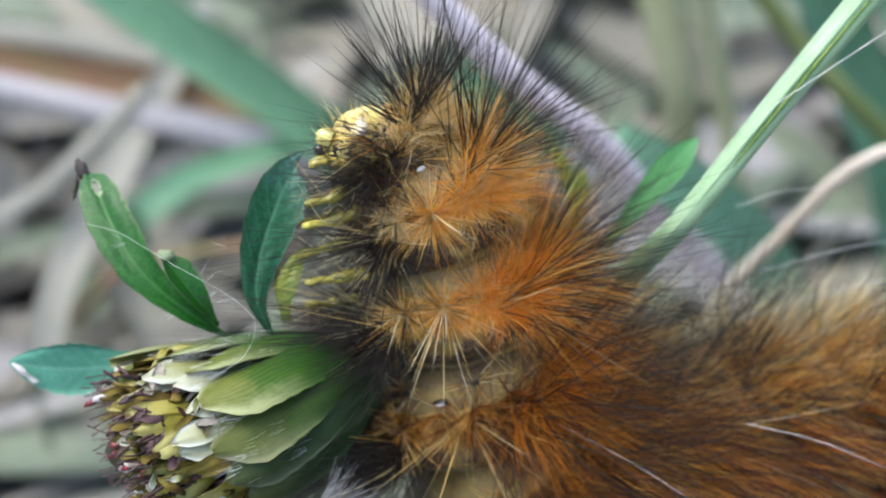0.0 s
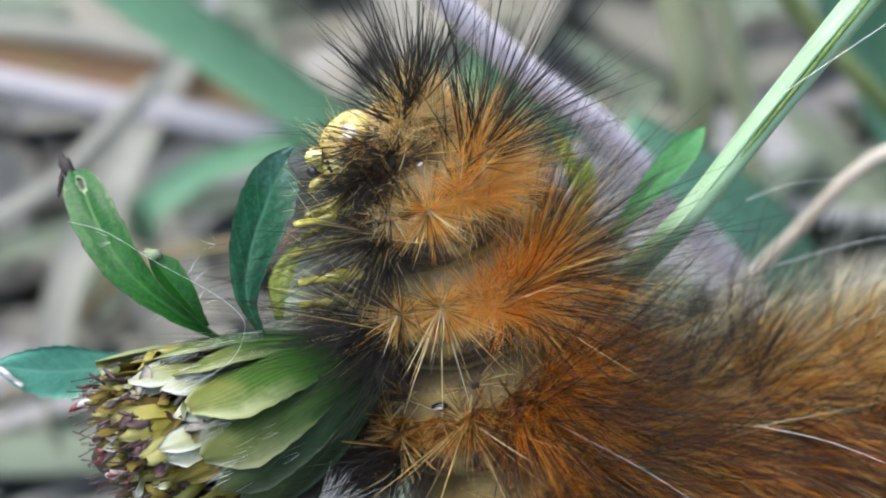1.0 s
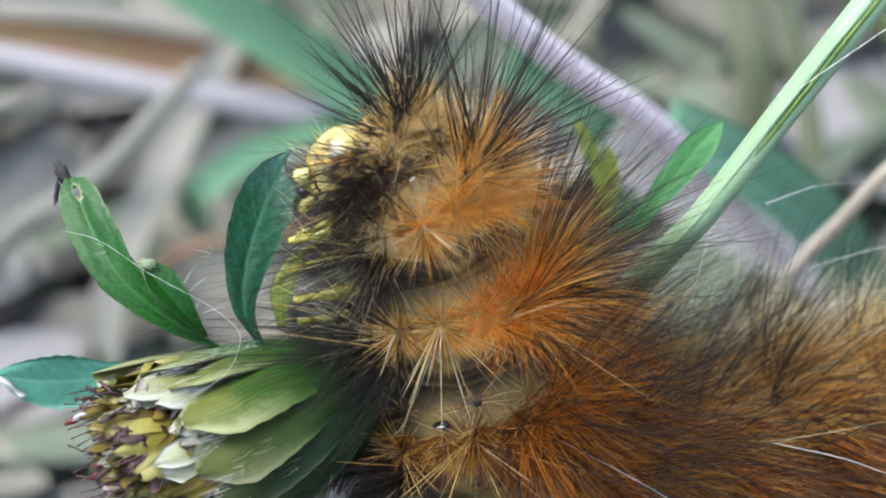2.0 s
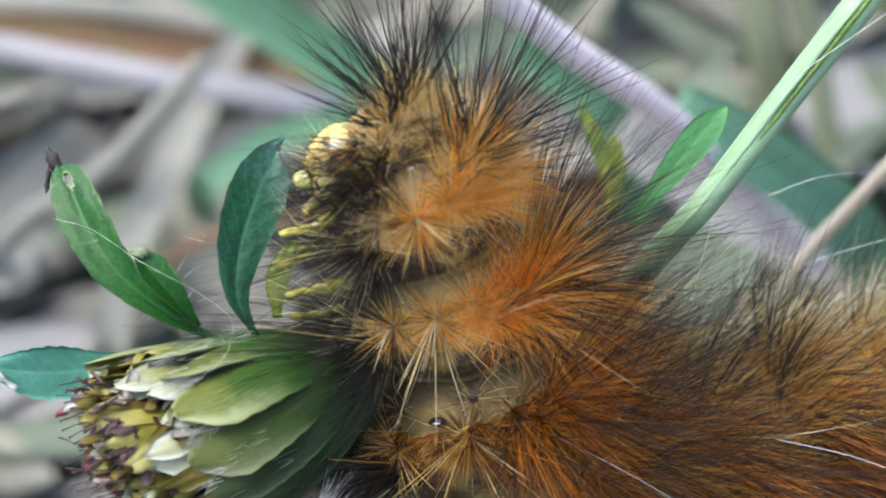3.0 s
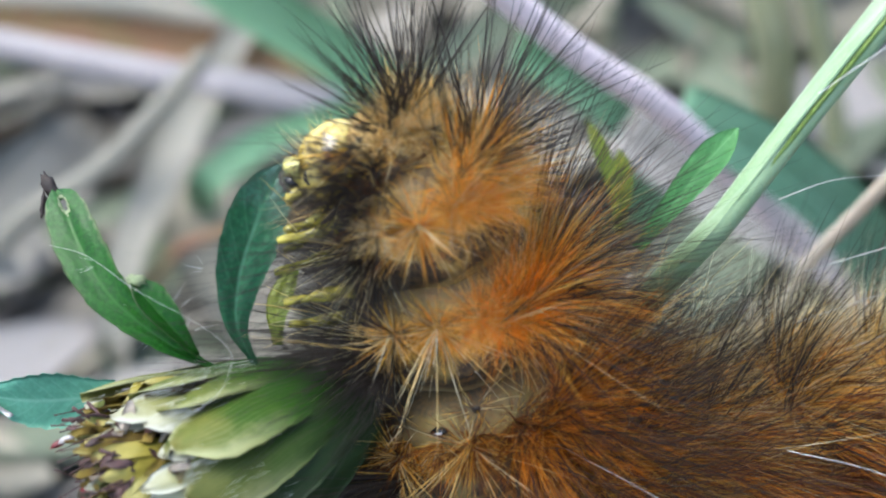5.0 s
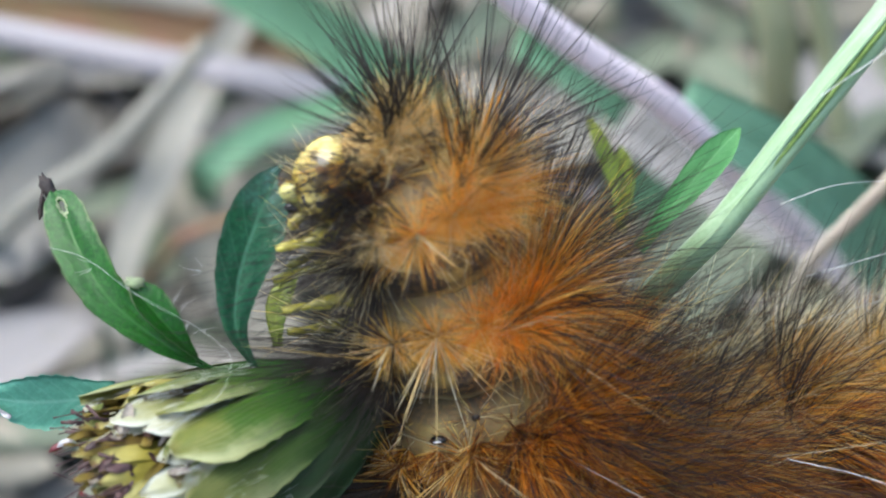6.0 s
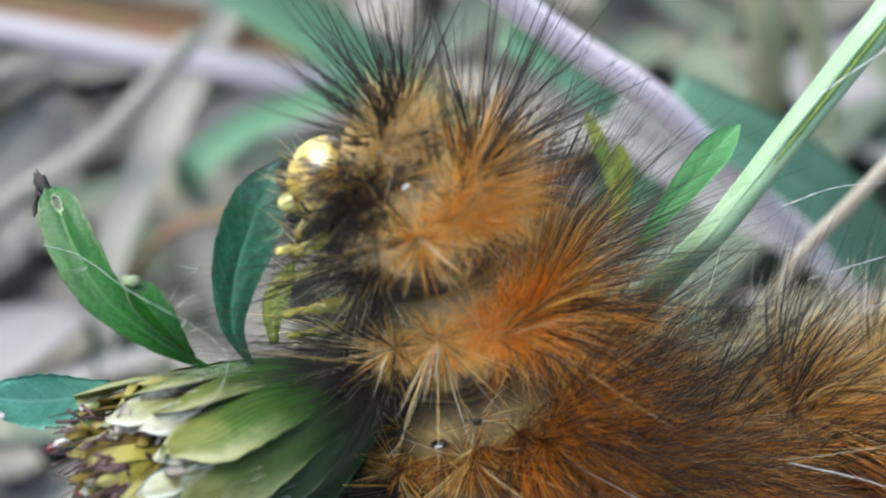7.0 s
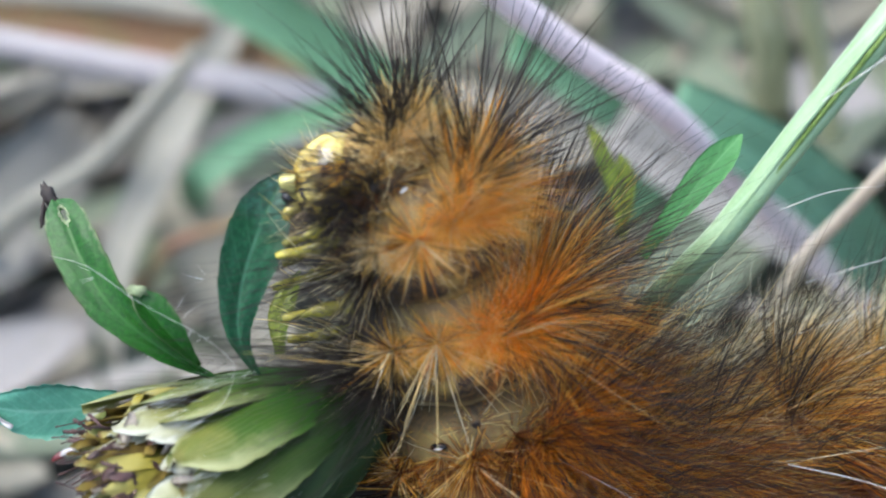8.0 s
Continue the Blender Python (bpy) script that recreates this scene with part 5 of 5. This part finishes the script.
def build_head(cat, rng):
    """Round glossy head with its mouth to the lower left."""
    c = HEAD_AT
    fwd = Vector((-0.95, 0.30, 0.12)).normalized()
    upw = Vector((0.3, 0.95, 0.0))
    upw = (upw - fwd * upw.dot(fwd)).normalized()
    side = fwd.cross(upw)
    if side.z < 0:
        side = -side
    s = Shape()
    for sgn in (-1, 1):
        blob(s, c + side * 0.52 * sgn + upw * 0.1 - fwd * 0.2, (1.58, 1.62, 1.18), (fwd, upw, side), 16, 22, 0.06, sgn + 2)
    head = part("head", s, HEAD, cat, "glossy golden-yellow head", origin=c)
    face = blob(Shape(), c + fwd * 1.12 - upw * 0.25, (0.55, 0.7, 0.8), (fwd, upw, side), 12, 16, 0.1, 5)
    part("face_plate", face, PALP, head, "shiny pale yellow face plate")
    for sgn in (-1, 1):
        j = c + fwd * 1.45 - upw * 0.55 + side * 0.4 * sgn
        part("mandible", blob(Shape(), j, (0.32, 0.24, 0.2), (fwd, upw, side), 9, 12, 0.2, 8), BLACK_GLOSS, head, "small black jaw")
        a = c + fwd * 1.25 - upw * 0.05 + side * 0.85 * sgn
        part("antenna", tube(Shape(), [a, a + fwd * 0.3, a + fwd * 0.55 - upw * 0.1], lambda x: 0.37 * math.sqrt(max(0.02, 1 - x ** 5)) - 0.07 * x, 12, 18), ANTENNA, head, "stubby lemon-yellow antenna")
        patch = blob(Shape(), c + fwd * 0.86 + upw * 0.3 + side * 0.92 * sgn, (0.16, 0.36, 0.2), (fwd + upw * 0.5, upw - fwd * 0.5, side), 10, 14, 0.4, sgn)
        part("eye_patch", patch, BLACK_GLOSS, head, "dark brown patch behind the antenna")
        p = c + fwd * 1.15 - upw * 0.85 + side * 0.4 * sgn
        part("palp", tube(Shape(), [p, p + fwd * 0.35 - upw * 0.2, p + fwd * 0.5 - upw * 0.5], lambda x: 0.21 * math.sqrt(max(0.02, 1 - x ** 5)), 12, 16), PALP, head, "yellow mouth feeler")
    for k in range(6):
        ang = radians(-60 + k * 34)
        e = c + side * 1.30 + fwd * (0.74 + 0.26 * math.cos(ang)) + upw * (-0.32 + 0.3 * math.sin(ang))
        e = e - side * 0.16
        part("eye", blob(Shape(), e, (0.12, 0.12, 0.12), None, 6, 8), BLACK_GLOSS, head)
    hs = Shape()
    for k in range(80):
        a, b = rng.uniform(-1.2, 1.5), rng.uniform(0.2, 1.5)
        n = (side * math.cos(a) * math.sin(b) + upw * math.sin(a) * math.sin(b) + fwd * math.cos(b)).normalized()
        hairs(hs, rng, c + Vector((n[0] * 1.4, n[1] * 1.48, n[2] * 1.45)), n + upw * 0.3 + fwd * 0.2, 1, (0.4, 1.4), 20, [(0.5, 0.02, 0.2), (0.5, 0.86, 1)], 0.018, root_size=0.05)
    part("bristle_tuft", hs, HAIR, head, "sparse black and gold bristles")
    return head


build_ground()
build_litter()
build_background()
PLANT = build_plant()
CATERPILLAR, COLLAR, CAT_HEAD = build_caterpillar()


# ---- movement ----
def motions():
    def shifted(ob, rows):
        return [(t, STAGE @ Matrix.Translation((BASE[ob] + Vector((u, v, 0))) * MM)) for t, u, v in rows]

    walk(PLANT, shifted(PLANT, [(0.0, 0.0, 0.0), (0.5, 0.32, 0.16), (1.0, -0.1, 0.26), (1.5, -0.25, 0.47), (3.0, -0.23, 0.38), (3.5, -0.13, -0.19), (4.0, -0.07, -0.24),
                                (4.5, 0.02, -0.19), (6.0, 0.05, 0.02), (6.5, 0.23, 0.16), (7.0, 0.43, -0.06), (7.5, 0.46, -0.33), (8.0, 0.4, -0.55)]))
    walk(CATERPILLAR, shifted(CATERPILLAR, [(0.0, 0.0, 0.0), (0.5, 0.27, 0.2), (1.0, -0.07, 0.2), (1.5, -0.24, 0.19), (3.0, -0.4, -0.19), (3.5, -0.28, -0.25), (4.0, -0.33, -0.04),
                                            (4.5, -0.18, 0.03), (6.0, -0.2, 0.0), (6.5, 0.01, 0.05), (7.0, 0.27, -0.27), (7.5, 0.14, -0.34), (8.0, 0.04, -0.56)]))
    # the head nods as it feeds and the first segment leans after it: time, shift to the right and up in mm, nod in degrees
    nod = [(0, 0.45, -0.15, 0), (0.5, 0.42, -0.32, 6), (1, 0.40, -0.62, 19), (1.5, 0.15, -0.65, 19), (3, 0.45, -1.00, 28), (3.5, 0.67, -0.43, -2), (4, 0.55, -0.44, 10),
           (4.5, 0.30, -0.52, 10), (6, 0.10, -1.05, 25), (6.5, -0.05, -1.01, 27), (7, -0.05, -1.00, 39), (7.5, 0.55, -0.45, 1), (8, 0.13, -0.70, 16)]
    lean = [(0, 0.00, 0.00, 0), (0.5, 0.05, -0.10, 2.1), (1, 0.01, -0.18, 6.65), (1.5, -0.14, -0.23, 6.65), (3, 0.07, -0.23, 9.8), (3.5, 0.10, -0.04, -0.7), (4, 0.05, -0.11, 3.5),
            (4.5, -0.05, -0.19, 3.5), (6, -0.11, -0.32, 8.75), (6.5, -0.18, -0.30, 9.45), (7, -0.20, -0.32, 13.65), (7.5, 0.02, -0.09, 0.35), (8, -0.10, -0.16, 5.6)]
    for ob, path in ((CAT_HEAD, nod), (COLLAR, lean)):
        at = BASE[ob] - BASE[CATERPILLAR]
        walk(ob, [(t, Matrix.Translation((at + Vector((u, v, 0))) * MM) @ Matrix.Rotation(radians(a), 4, 'Z')) for t, u, v, a in path])


motions()
